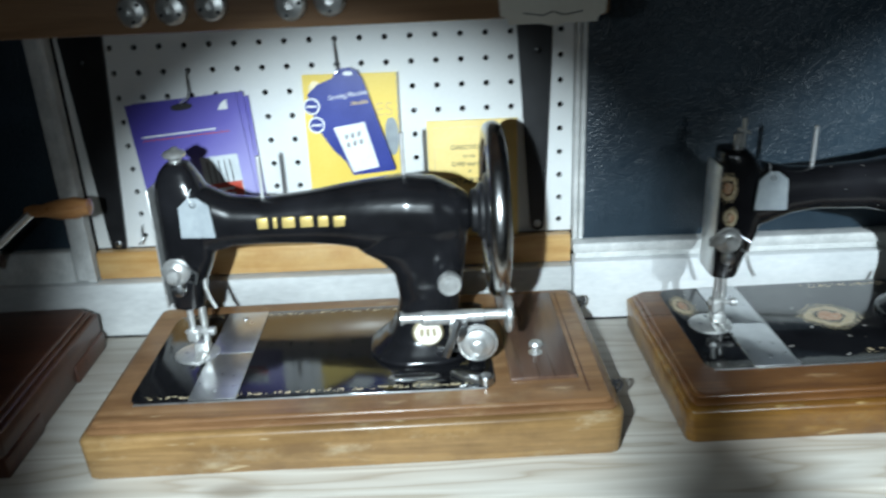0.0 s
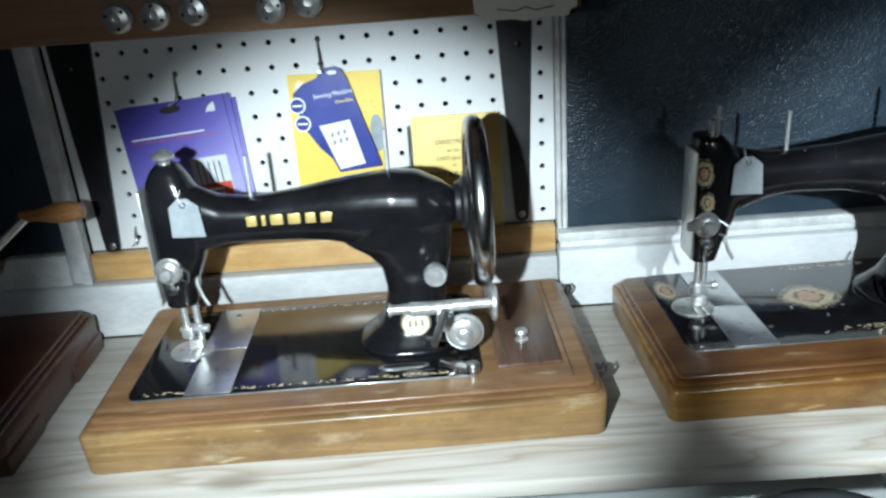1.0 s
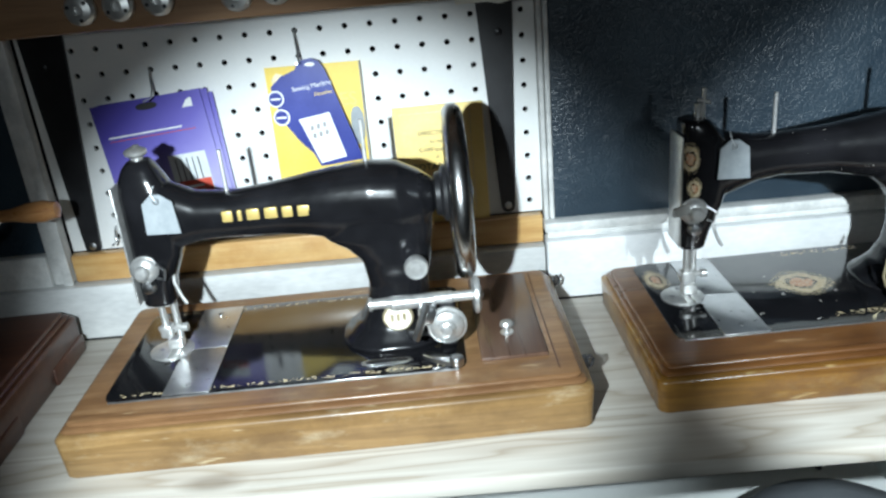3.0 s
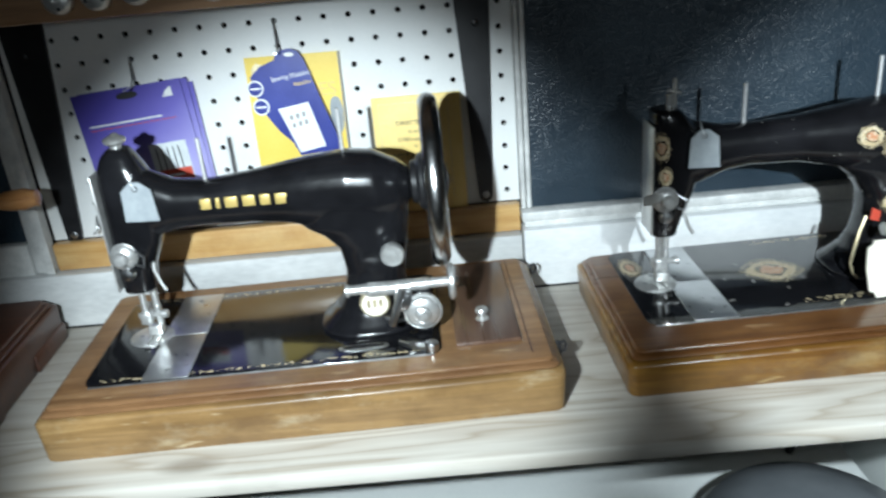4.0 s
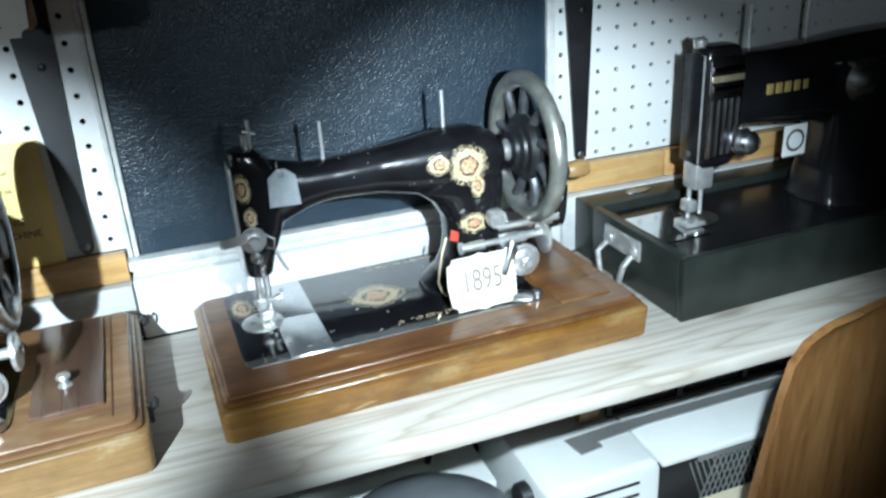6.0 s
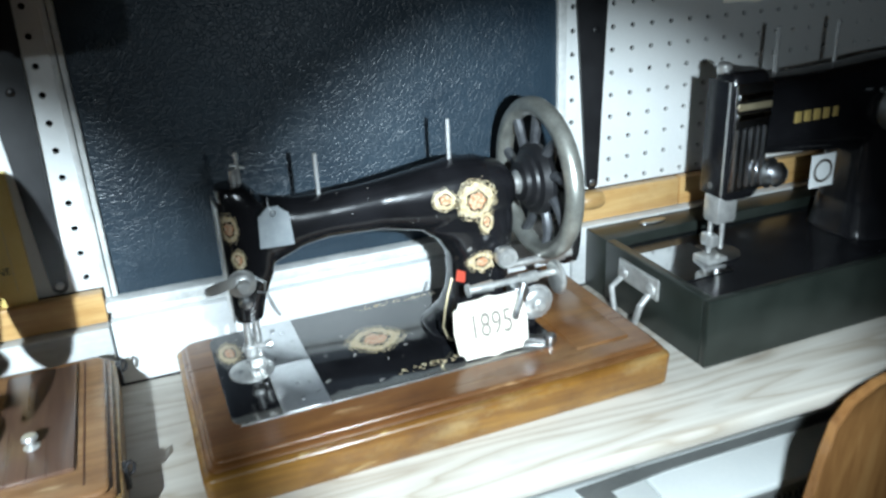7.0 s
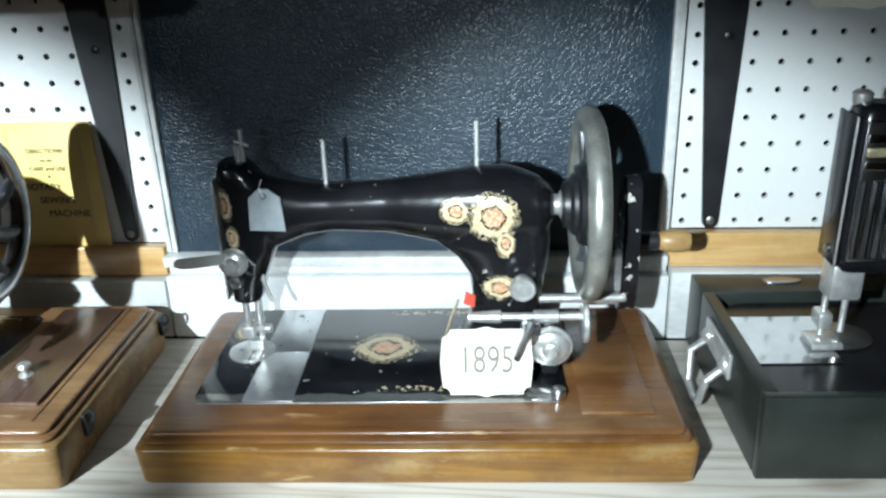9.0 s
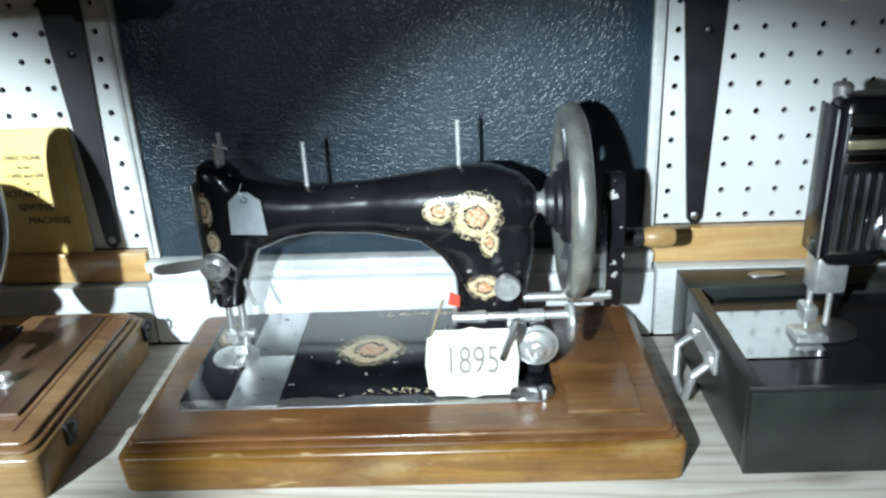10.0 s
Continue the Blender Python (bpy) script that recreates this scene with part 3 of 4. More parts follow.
year_tag("1957", (-0.038, -0.2262, 1.126), 0, 0, "cream scalloped board label with a printed year on the shelf rail", 0.076, 0.056)
year_tag("", (0.578, -0.2262, 1.120), 0, 0, "cream scalloped board label on the shelf rail", 0.076, 0.056)


# ---- things hung on the pegboard ----
def peg_hook(x, z, length=0.05, drop=0.03):
    h = thing("peg_hook", (x, 0, z), "thin steel wire peg hook in the pegboard", "hook", "wire hooks")
    bm = B()
    tube(bm, [(0, 0.006, 0), (0, -0.003, 0), (0.0005, -0.008, -0.004), (0.002, -0.014, -drop * 0.6), (0.003, -length * 0.5, -drop * 0.8), (0.004, -length, -drop * 0.75)], 0.0011, 8)
    part("wire", bm, M_STEEL, h)
    return h


peg_hook(-15 * PITCH, 0.861 + 7 * PITCH)
peg_hook(-9 * PITCH, 0.861 + 8 * PITCH, 0.04, 0.036)
peg_hook(-18 * PITCH, 0.861 + PITCH * 0.5, 0.03, 0.015)


def hung_card(name, where, outline, material, label, category, lean=4.0, roll=0.0, thick=0.0012):
    c = thing(name, where, label, category)
    c.matrix_basis = pose(*where, -lean, roll, 0)
    bm = B()
    sheet(bm, outline, 0.0, thick)
    part("card", bm, material, c)
    return c


def flat(parent, name, outline, material, lift=0.0003, depth=0.0003, label=""):
    bm = B()
    sheet(bm, outline, -lift - depth, -lift)
    return part(name, bm, material, parent, label)


def rect(x0, x1, z0, z1):
    return [(x0, z0), (x1, z0), (x1, z1), (x0, z1)]


# purple needle packs, three deep
for k, (dx, dz, roll, y) in enumerate(((0.010, -0.004, -3.0, -0.006), (0.006, 0.000, -4.0, -0.010), (0.0, 0.0, -5.0, -0.014))):
    c = hung_card("needle_pack", (-0.389 + dx, y, 1.005 + dz), rect(-0.058, 0.058, -0.135, 0.008), M_PACK, "purple card pack of machine needles on a wire hook", "needle pack", 2.0, roll)
    c["group"] = "needle packs"
    if k == 2:
        flat(c, "slot", [(x * 0.7, z * 0.6 + 0.0) for x, z in oval(0, 0, 0.016, 0.006)], M_BLACKPLASTIC)
        flat(c, "print_line", rect(-0.048, 0.03, -0.0272, -0.0256), M_WHITECARD)
        flat(c, "print_line", rect(-0.048, 0.044, -0.0308, -0.0301), M_RED)
        flat(c, "corner_mark", [(0.036, -0.008), (0.047, -0.008), (0.047, 0.002), (0.041, -0.001)], M_WHITECARD)
        win = flat(c, "window", rect(0.006, 0.046, -0.105, -0.055), M_GLASS, label="clear window with five needles")
        for i in range(5):
            x = 0.013 + 0.006 * i
            bm = B()
            rod(bm, (x, -0.0012, -0.084), (x, -0.0012, -0.060), 0.0006, 6)
            part("needle", bm, M_IRON, win)
        flat(c, "red_label", rect(0.010, 0.045, -0.105, -0.084), M_RED, 0.0007)
        for i in range(2):
            flat(c, "print_line", rect(0.014, 0.036, -0.092 - 0.006 * i, -0.0895 - 0.006 * i), M_WHITECARD, 0.0011)

# yellow pack behind the blue one
c = hung_card("needle_pack", (-0.2155, -0.006, 1.026), rect(-0.049, 0.049, -0.136, 0.004), M_YELLOW, "yellow card pack hung behind a blue needle card", "needle pack", 1.5, 0.6)
lettering("print", "ES", 0.020, M_GOLD, c, pose(0.033, -0.0008, -0.034, 90, 0, 0))
flat(c, "print_mark", [(-0.043, -0.016), (-0.030, -0.016), (-0.032, -0.004), (-0.038, -0.002), (-0.043, -0.008)], M_BRASS)
flat(c, "grey_picture", oval(0.040, -0.062, 0.007, 0.020), M_TAGPAPER)
flat(c, "side_shade", rect(0.0475, 0.049, -0.136, 0.004), M_GREYINK)

# blue card in clear pack, hung askew
BX, BZ = -0.217, 1.033
c = hung_card("needle_card", (BX, -0.016, BZ),
              [(x * 1.08 - 0.002, z) for x, z in ((-0.036, -0.022), (-0.026, -0.012), (-0.012, -0.006), (-0.008, 0.003), (0.004, 0.005), (0.011, 0.002), (0.016, -0.006), (0.045, -0.098), (0.044, -0.101), (0.004, -0.106), (-0.002, -0.092), (-0.014, -0.079), (-0.026, -0.060), (-0.033, -0.040))],
              M_BLUE, "deep blue carded pack of sewing machine needles with a white window", "needle card", 3.0, 2.0)
win = flat(c, "window", [(-0.016, -0.056), (0.016, -0.050), (0.030, -0.097), (0.003, -0.103)], M_WHITECARD, label="white paper window with needle eyes")
for i in range(3):
    for j in range(2):
        x, z = -0.003 + 0.0065 * i + 0.002 * j, -0.0655 + 0.0016 * i - 0.008 * j
        bm = B()
        box(bm, x - 0.0017, x + 0.0017, -0.0011, -0.0006, z - 0.0026, z + 0.0026, 0.0006)
        part("needle_head", bm, M_GREYINK, win)
lettering("title", "Sewing Machine", 0.0068, M_WHITECARD, c, pose(0.001, -0.0008, -0.0225, 90, -9, 0), "white printed title", 0.95)
lettering("subtitle", "Needles", 0.0055, M_CREAMCARD, c, pose(0.012, -0.0008, -0.030, 90, -9, 0))
for x, z in ((-0.037, -0.034), (-0.033, -0.053)):
    rim = flat(c, "badge", oval(x, z, 0.0085, 0.0085, 2.0), M_WHITECARD, 0.0004)
    flat(rim, "badge_face", oval(x, z, 0.0068, 0.0068, 2.0), M_BLUE, 0.0008)
    flat(rim, "badge_bar", rect(x - 0.005, x + 0.005, z - 0.001, z + 0.001), M_WHITECARD, 0.0012)
flat(c, "hang_slot", [(x, z) for x, z in oval(0.001, -0.001, 0.005, 0.002)], M_WHITECARD)

# direction booklet standing on the ledge
c = thing("direction_booklet", (-0.0925, -0.0075, 0.8425), "buff paper direction booklet standing on the wooden strip", "booklet")
c.matrix_basis = pose(-0.0925, -0.0075, 0.8476, -1.5, 0, 0)
bm = B()
box(bm, -0.0475, 0.0475, 0.0, 0.003, 0.0, 0.129, 0.0008)
part("cover", bm, M_CREAMCARD, c)
for o in (rect(-0.0405, -0.0400, 0.012, 0.122), rect(0.0330, 0.0335, 0.012, 0.122), rect(-0.0405, 0.0335, 0.1215, 0.122)):
    flat(c, "rule", o, M_BRASS)
for text, x, z, s in (("DIRECTIONS", -0.004, 0.100, 0.0066), ("for the", -0.004, 0.0905, 0.0046), ("CARE and USE", -0.004, 0.082, 0.0062), ("of", -0.004, 0.074, 0.0045), ("ROTARY", -0.012, 0.063, 0.0098), ("SEWING", 0.000, 0.049, 0.0098), ("MACHINE", 0.010, 0.035, 0.0098)):
    lettering("title_line", text, s, M_INK, c, pose(x, -0.0006, z, 90, 0, 0))


# ---- wooden machine bases ----
def machine_base(where, turn, length, depth, height, material, side, label):
    """A low wooden stand: side boards, a stepped moulding and a top board."""
    b = thing("wooden_stand", where, label, "wooden stand", "machine stands", turn)
    h = height

    def ring(d, z):
        return [(x, y, z) for x, y in rrect(d, length - d, d, depth - d, 0.008, 4)]

    bm = B()
    loft(bm, [ring(d, z) for d, z in ((0.0030, 0.0), (0.0015, 0.002), (0.0, h - 0.0122), (0.0006, h - 0.0108), (0.0020, h - 0.0097), (0.0036, h - 0.0091), (0.0090, h - 0.0089))])
    part("side_board", bm, side, b)
    bm = B()
    loft(bm, [ring(d, z) for d, z in ((0.0090, h - 0.0090), (0.0080, h - 0.0080), (0.0046, h - 0.0074), (0.0044, h - 0.0064), (0.0052, h - 0.0054), (0.0068, h - 0.0046), (0.0110, h - 0.0040))])
    part("moulding", bm, material, b)
    bm = B()
    loft(bm, [ring(d, z) for d, z in ((0.0110, h - 0.0041), (0.0110, h - 0.0032), (0.0086, h - 0.0027), (0.0086, h - 0.0017), (0.0092, h - 0.0008), (0.0106, h - 0.0001), (0.0124, h))])
    part("top_board", bm, material, b)
    return b


def base_fittings(b, length, depth, h):
    """Iron hasps on the right-hand end."""
    for y in (0.05, depth - 0.012):
        bm = B()
        box(bm, length - 0.001, length + 0.0035, y - 0.006, y + 0.006, h - 0.030, h - 0.010, 0.001)
        tube(bm, [(length + 0.002, y, h - 0.012), (length + 0.006, y, h - 0.008), (length + 0.0085, y, h - 0.012), (length + 0.007, y, h - 0.018), (length + 0.003, y, h - 0.020)], 0.0014, 8)
        part("hasp", bm, M_IRON, b, "black iron hasp")


base1 = machine_base((-0.4305, -0.2835, 0.75), 1.5, 0.4500, 0.231, 0.0495, M_BASE1, M_SIDE1, "worn golden oak base with moulded edge under a black machine")
base_fittings(base1, 0.4500, 0.231, 0.0495)
bm = B()
box(bm, -0.003, 0.001, 0.075, 0.09, 0.018, 0.030, 0.001)
part("catch", bm, M_IRON, base1)
lid = B()
box(lid, 0.360, 0.418, 0.043, 0.209, 0.0492, 0.0530, 0.001)
lid = part("compartment_lid", lid, M_LID, base1, "dark sliding lid")
bm = B()
lathe(bm, (0.387, 0.085, 0.0525), (0, 0, 1), [(0, 0.0062), (0.0015, 0.006), (0.002, 0.0032), (0.006, 0.003), (0.0075, 0.0058), (0.0095, 0.0062), (0.0115, 0.005), (0.012, 0.0002)], 20)
part("lid_knob", bm, M_CHROME, lid, "small nickel knob")
bm = B()
box(bm, 0.4235, 0.4248, 0.022, 0.215, 0.0490, 0.0500)
part("end_seam", bm, M_BASE0, base1)

base2 = machine_base((0.074, -0.2625, 0.75), 1.5, 0.429, 0.223, 0.0425, M_BASE2, M_SIDE2, "brown walnut base with moulded edge and worn varnish")
bm = B()
box(bm, 0.344, 0.400, 0.031, 0.193, 0.0415, 0.0445, 0.001)
part("compartment_lid", bm, M_BASE2, base2)

base0 = machine_base((-0.953, -0.290, 0.75), 1.5, 0.455, 0.232, 0.0520, M_BASE0, M_BASE0, "dark mahogany base with scalloped end")
for y0, y1 in ((0.0, 0.075), (0.150, 0.232)):
    bm = B()
    box(bm, 0.447, 0.4565, y0 + 0.002, y1 - 0.002, 0.0, 0.020, 0.003)
    part("foot_block", bm, M_BASE0, base0)


# ---- sewing machines ----
def cast(ob):
    """Fuses the lofts of a body into one smooth casting."""
    r = ob.modifiers.new("fuse", "REMESH")
    r.mode, r.voxel_size, r.use_smooth_shade = "VOXEL", 0.0016, True
    sm = ob.modifiers.new("ease", "SMOOTH")
    sm.factor, sm.iterations = 0.5, 10
    return ob



def hand_wheel(parent, cx, cy, cz, big, spokes, rim=None):
    w = B()
    torus(w, (cx, cy, cz), (1, 0, 0), big - 0.0090, 0.0090, 1.0, 64, 14)
    wheel = part("hand_wheel", w, rim or M_RIM, parent, "tarnished metal hand wheel rim")
    bm = B()
    lathe(bm, (cx - 0.022, cy, cz), (1, 0, 0), [(0, 0.012), (0.002, 0.019), (0.006, 0.020), (0.009, 0.025), (0.012, 0.026), (0.014, 0.032), (0.020, 0.036), (0.026, 0.034), (0.030, 0.016), (0.034, 0.014), (0.036, 0.002)], 36)
    part("hub", bm, M_IRON, wheel, "black enamelled hub")
    for i in range(spokes):
        a = 2 * math.pi * i / spokes
        bm = B()
        p = lambda r, da, dx: (cx + dx, cy + r * math.cos(a + da), cz + r * math.sin(a + da))
        tube(bm, [p(0.028, 0, 0), p(0.040, 0.05, 0.001), p(0.052, 0.12, 0.001), p(big - 0.016, 0.2, 0)], 0.0052, 8)
        part("spoke", bm, M_SPOKE, wheel)
    bm = B()
    lathe(bm, (cx - 0.036, cy, cz), (1, 0, 0), [(0, 0.008), (0.004, 0.0085), (0.012, 0.0085), (0.014, 0.012), (0.017, 0.012)], 24)
    part("shaft", bm, M_CHROME, wheel, "bright steel shaft")
    return wheel


def machine(where, turn, arm, head, pillar, wheel, body_mat, bed_mat, label, spokes=9, crank=False, length=0.306, depth=0.166, x_bed=0.0):
    m = thing("sewing_machine", where, label, "sewing machine", "sewing machines", turn)
    cy = 0.083
    bm = B()
    loft(bm, [[(x, y, z) for x, y in rrect(x_bed + d, length - d, d, depth - d, 0.014, 5)] for d, z in ((0.0, -0.0035), (0.0, -0.001), (0.0006, 0.0), (0.0012, 0.0002))])
    part("bed", bm, bed_mat, m, "black enamelled bed with worn gilt border")
    bm = B()
    tube(bm, [(x_bed + 0.006, 0.0004, -0.0012), (length * 0.5, 0.0004, -0.0012), (length - 0.008, 0.0004, -0.0012)], 0.0013, 6)
    part("bed_edge", bm, M_STEEL, m)
    bm = B()
    loft(bm, [[(x, y, z) for y, z in oval(cy, (t + b) / 2, w, (t - b) / 2, 2.3)] for x, t, b, w in arm])
    loft(bm, [[(x, y, z) for x, y in oval((l + r) / 2, cy, (r - l) / 2, w, 2.9)] for z, l, r, w in head])
    loft(bm, [[(x, y, z) for x, y in oval((l + r) / 2, cy, (r - l) / 2, w, 2.5)] for z, l, r, w in pillar])
    cast(part("body", bm, body_mat, m))
    # slide plates and needle plate
    for y0, y1 in ((0.0015, 0.079), (0.0798, depth - 0.002)):
        bm = B()
        box(bm, 0.042, 0.083, y0, y1, 0.0001, 0.0012, 0.0004)
        part("slide_plate", bm, M_PLATE, m, "bright steel slide plate")
    bm = B()
    plate(bm, oval(0.030, 0.083, 0.0205, 0.0205, 2.0, 32), 0.0003, 0.0020, 0.0006)
    part("needle_plate", bm, M_CHROME, m)
    for x, y in ((0.020, 0.083), (0.030, 0.098), (0.062, 0.150), (0.062, 0.016)):
        bm = B()
        lathe(bm, (x, y, 0.0011), (0, 0, 1), [(0, 0.0026), (0.001, 0.0024), (0.0013, 0.0001)], 12)
        part("screw", bm, M_STEEL, m)
    # face plate, bars and foot
    z0 = head[0][0]
    bm = B()
    box(bm, head[0][1] - 0.0022, head[0][1] - 0.0004, cy - 0.017, cy + 0.017, z0 + 0.004, head[-3][0] - 0.004, 0.0008)
    part("face_plate", bm, M_CHROME, m)
    bm = B()
    rod(bm, (0.031, cy - 0.004, 0.016), (0.031, cy - 0.004, z0 + 0.01), 0.0030, 14)
    part("needle_bar", bm, M_CHROME, m)
    bm = B()
    rod(bm, (0.040, cy + 0.003, 0.012), (0.040, cy + 0.003, head[-1][0] + 0.012), 0.0034, 14)
    part("presser_bar", bm, M_CHROME, m)
    bm = B()
    rod(bm, (0.024, cy - 0.004, 0.026), (0.046, cy - 0.004, 0.026), 0.0026, 10)
    lathe(bm, (0.046, cy - 0.004, 0.026), (1, 0, 0), [(0, 0.004), (0.005, 0.004), (0.0055, 0.003)], 12)
    box(bm, 0.026, 0.037, cy - 0.010, cy + 0.003, 0.018, 0.030, 0.002)
    part("needle_clamp", bm, M_CHROME, m)
    bm = B()
    rod(bm, (0.031, cy - 0.004, 0.001), (0.031, cy - 0.004, 0.020), 0.0008, 8)
    part("needle", bm, M_STEEL, m)
    bm = B()
    for dx in (-0.0045, 0.0045):
        box(bm, 0.034 + dx - 0.0025, 0.034 + dx + 0.0025, cy - 0.022, cy + 0.004, 0.0025, 0.0045, 0.0008)
    box(bm, 0.029, 0.043, cy - 0.006, cy + 0.006, 0.004, 0.014, 0.002)
    part("presser_foot", bm, M_CHROME, m)
    # presser screw on the head
    zt = head[-1][0]
    bm = B()
    if crank:
        rod(bm, (0.044, cy, zt - 0.004), (0.044, cy, zt + 0.026), 0.0019, 12)
        rod(bm, (0.038, cy, zt + 0.016), (0.050, cy, zt + 0.012), 0.0016, 10)
    else:
        lathe(bm, (0.040, cy, zt - 0.004), (0, 0, 1), [(0, 0.0052), (0.006, 0.0050), (0.007, 0.0070), (0.009, 0.0095), (0.0115, 0.0098), (0.0130, 0.0085), (0.0150, 0.0040), (0.0155, 0.0002)], 24)
    part("presser_screw", bm, M_CHROME, m)
    # thread tension
    ty, tz = cy - head[2][3] - 0.001, z0 + 0.041
    dial = B()
    lathe(dial, (0.031, ty + 0.003, tz), (0, -1, 0), [(0, 0.0115), (0.003, 0.0125), (0.0045, 0.0105), (0.006, 0.0120), (0.008, 0.0105), (0.010, 0.0065), (0.015, 0.0060), (0.0165, 0.0045), (0.017, 0.0002)], 26)
    dial = part("tension_dial", dial, M_CHROME, m, "nickel thread tension dial")
    bm = B()
    lathe(bm, (0.032, ty + 0.002, tz - 0.017), (0, -1, 0), [(0, 0.006), (0.003, 0.0068), (0.008, 0.005), (0.009, 0.001)], 18)
    part("check_knob", bm, M_STEEL, dial)
    bm = B()
    tube(bm, [(0.042, ty, tz + 0.004), (0.050, ty - 0.004, tz - 0.001), (0.048, ty - 0.005, tz - 0.010), (0.042, ty - 0.004, tz - 0.008)], 0.0012, 8)
    part("check_spring", bm, M_STEEL, dial)
    bm = B()
    tube(bm, [(0.050, cy - 0.006, z0 + 0.035), (0.052, cy - 0.014, z0 + 0.022), (0.056, cy - 0.016, z0 + 0.010), (0.060, cy - 0.018, z0 + 0.003)], 0.0017, 8)
    part("presser_lifter", bm, M_CHROME, m)
    # spool pins
    for x in (0.110, 0.2345):
        t = next(b[1] + (b2[1] - b[1]) * (x - b[0]) / (b2[0] - b[0]) for b, b2 in zip(arm, arm[1:]) if b[0] <= x <= b2[0])
        bm = B()
        rod(bm, (x, cy + 0.002, t - 0.004), (x, cy + 0.002, t + 0.037), 0.0019, 10)
        part("spool_pin", bm, M_SATIN, m)
    # stitch regulator
    bm = B()
    ky = cy - 0.027
    lathe(bm, (0.270, ky - 0.004, 0.080), (0, -1, 0), [(0, 0.0075), (0.006, 0.0078), (0.007, 0.0100), (0.009, 0.0106), (0.014, 0.0106), (0.0158, 0.0096), (0.0158, 0.0086), (0.0146, 0.0078), (0.0146, 0.0045), (0.0154, 0.0040), (0.0156, 0.0002)], 28)
    part("stitch_knob", bm, M_CHROME, m, "knurled nickel thumb screw")
    # bobbin winder
    zb = 0.052 if not crank else 0.058
    wy = 0.034
    bw = B()
    rod(bw, (0.228, wy, zb), (0.318, wy, zb), 0.0034 if crank else 0.0046, 14)
    if not crank:
        lathe(bw, (0.243, wy, zb - 0.001), (1, 0, 0), [(0, 0.004), (0.003, 0.0066), (0.026, 0.0060), (0.036, 0.0066), (0.040, 0.0066), (0.041, 0.0045)], 20)
    lathe(bw, (0.226, wy, zb), (1, 0, 0), [(0, 0.0062), (0.0025, 0.0062), (0.003, 0.004), (0.020, 0.0052), (0.026, 0.0052), (0.027, 0.004)], 18)
    lathe(bw, (0.278, wy, zb), (1, 0, 0), [(0, 0.004), (0.001, 0.0055), (0.020, 0.0055), (0.021, 0.004)], 18)
    bw = part("bobbin_winder", bw, M_CHROME, m, "nickel bobbin winder")
    bm = B()
    zd = zb if not crank else zb - 0.006
    lathe(bm, (0.3165, wy, zd), (1, 0, 0), [(0, 0.013), (0.0015, 0.0165), (0.0045, 0.0165), (0.0065, 0.0135), (0.0068, 0.004), (0.009, 0.0038), (0.0095, 0.0002)], 30)
    part("friction_disc", bm, M_CHROME, bw)
    bm = B()
    lathe(bm, (0.292, wy - 0.006, zb - 0.022), (0, -1, 0), [(0, 0.014), (0.002, 0.0172), (0.005, 0.0172), (0.0055, 0.0150), (0.007, 0.0145), (0.0085, 0.0130), (0.0095, 0.0075), (0.013, 0.0065), (0.014, 0.0045), (0.0165, 0.004), (0.017, 0.0002)], 32)
    part("worm_wheel", bm, M_CHROME, bw)
    bm = B()
    tube(bm, [(0.276, wy - 0.016, zb + 0.004), (0.270, wy - 0.019, zb - 0.012), (0.264, wy - 0.020, zb - 0.028)], 0.0035, 8)
    box(bm, 0.268, 0.284, wy - 0.014, wy + 0.006, zb - 0.020, zb - 0.002, 0.003)
    part("cam_arm", bm, M_STEEL, bw)
    bm = B()
    box(bm, 0.255, 0.300, wy + 0.004, wy + 0.030, 0.012, 0.020, 0.003)
    box(bm, 0.286, 0.300, wy + 0.004, wy + 0.02, 0.001, 0.05, 0.003)
    part("winder_bracket", bm, M_IRON, bw)
    # shuttle lever on the front edge
    if not crank:
        sp = B()
        plate(sp, oval(0.236, 0.022, 0.023, 0.0050, 3.0), 0.0004, 0.0014, 0.0004)
        sp = part("slot_plate", sp, M_STEEL, m)
        bm = B()
        plate(bm, oval(0.236, 0.022, 0.019, 0.0028, 3.0), 0.0015, 0.0018)
        part("slot", bm, M_BLACKPLASTIC, sp)
    bm = B()
    lever = [(math.cos(-0.55) * x - math.sin(-0.55) * y + 0.284, math.sin(-0.55) * x + math.cos(-0.55) * y + 0.015) for x, y in oval(0, 0, 0.019, 0.0062)]
    plate(bm, lever, 0.0005, 0.0045, 0.001)
    lathe(bm, (0.297, 0.006, 0.001), (0, 0, 1), [(0, 0.0062), (0.006, 0.0062), (0.0075, 0.005), (0.008, 0.0002)], 18)
    part("bed_latch", bm, M_STEEL, m, "steel latch on the bed corner")
    wh = hand_wheel(m, *wheel, spokes, M_RIM if crank else M_BRIGHTRIM)
    if crank:
        cx = wheel[0] + 0.034
        ck = B()
        loft(ck, [[(x, y, z) for y, z in oval(wheel[1], 0.100, 0.016, 0.060, 2.6)] for x in (cx - 0.006, cx - 0.004, cx + 0.006, cx + 0.008)])
        ck = part("crank_arm", ck, M_CHIPPED, m, "chipped black and nickel hand crank")
        bm = B()
        rod(bm, (wheel[0], wheel[1] - 0.004, 0.052), (cx, wheel[1] - 0.004, 0.052), 0.006, 14)
        rod(bm, (0.262, wheel[1] - 0.010, 0.055), (cx, wheel[1] - 0.010, 0.055), 0.004, 12)
        part("crank_pivot", bm, M_CHROME, ck)
        bm = B()
        hz = 0.090
        rod(bm, (cx + 0.006, wheel[1] + 0.03, hz), (cx + 0.034, wheel[1] + 0.03, hz), 0.0085, 18)
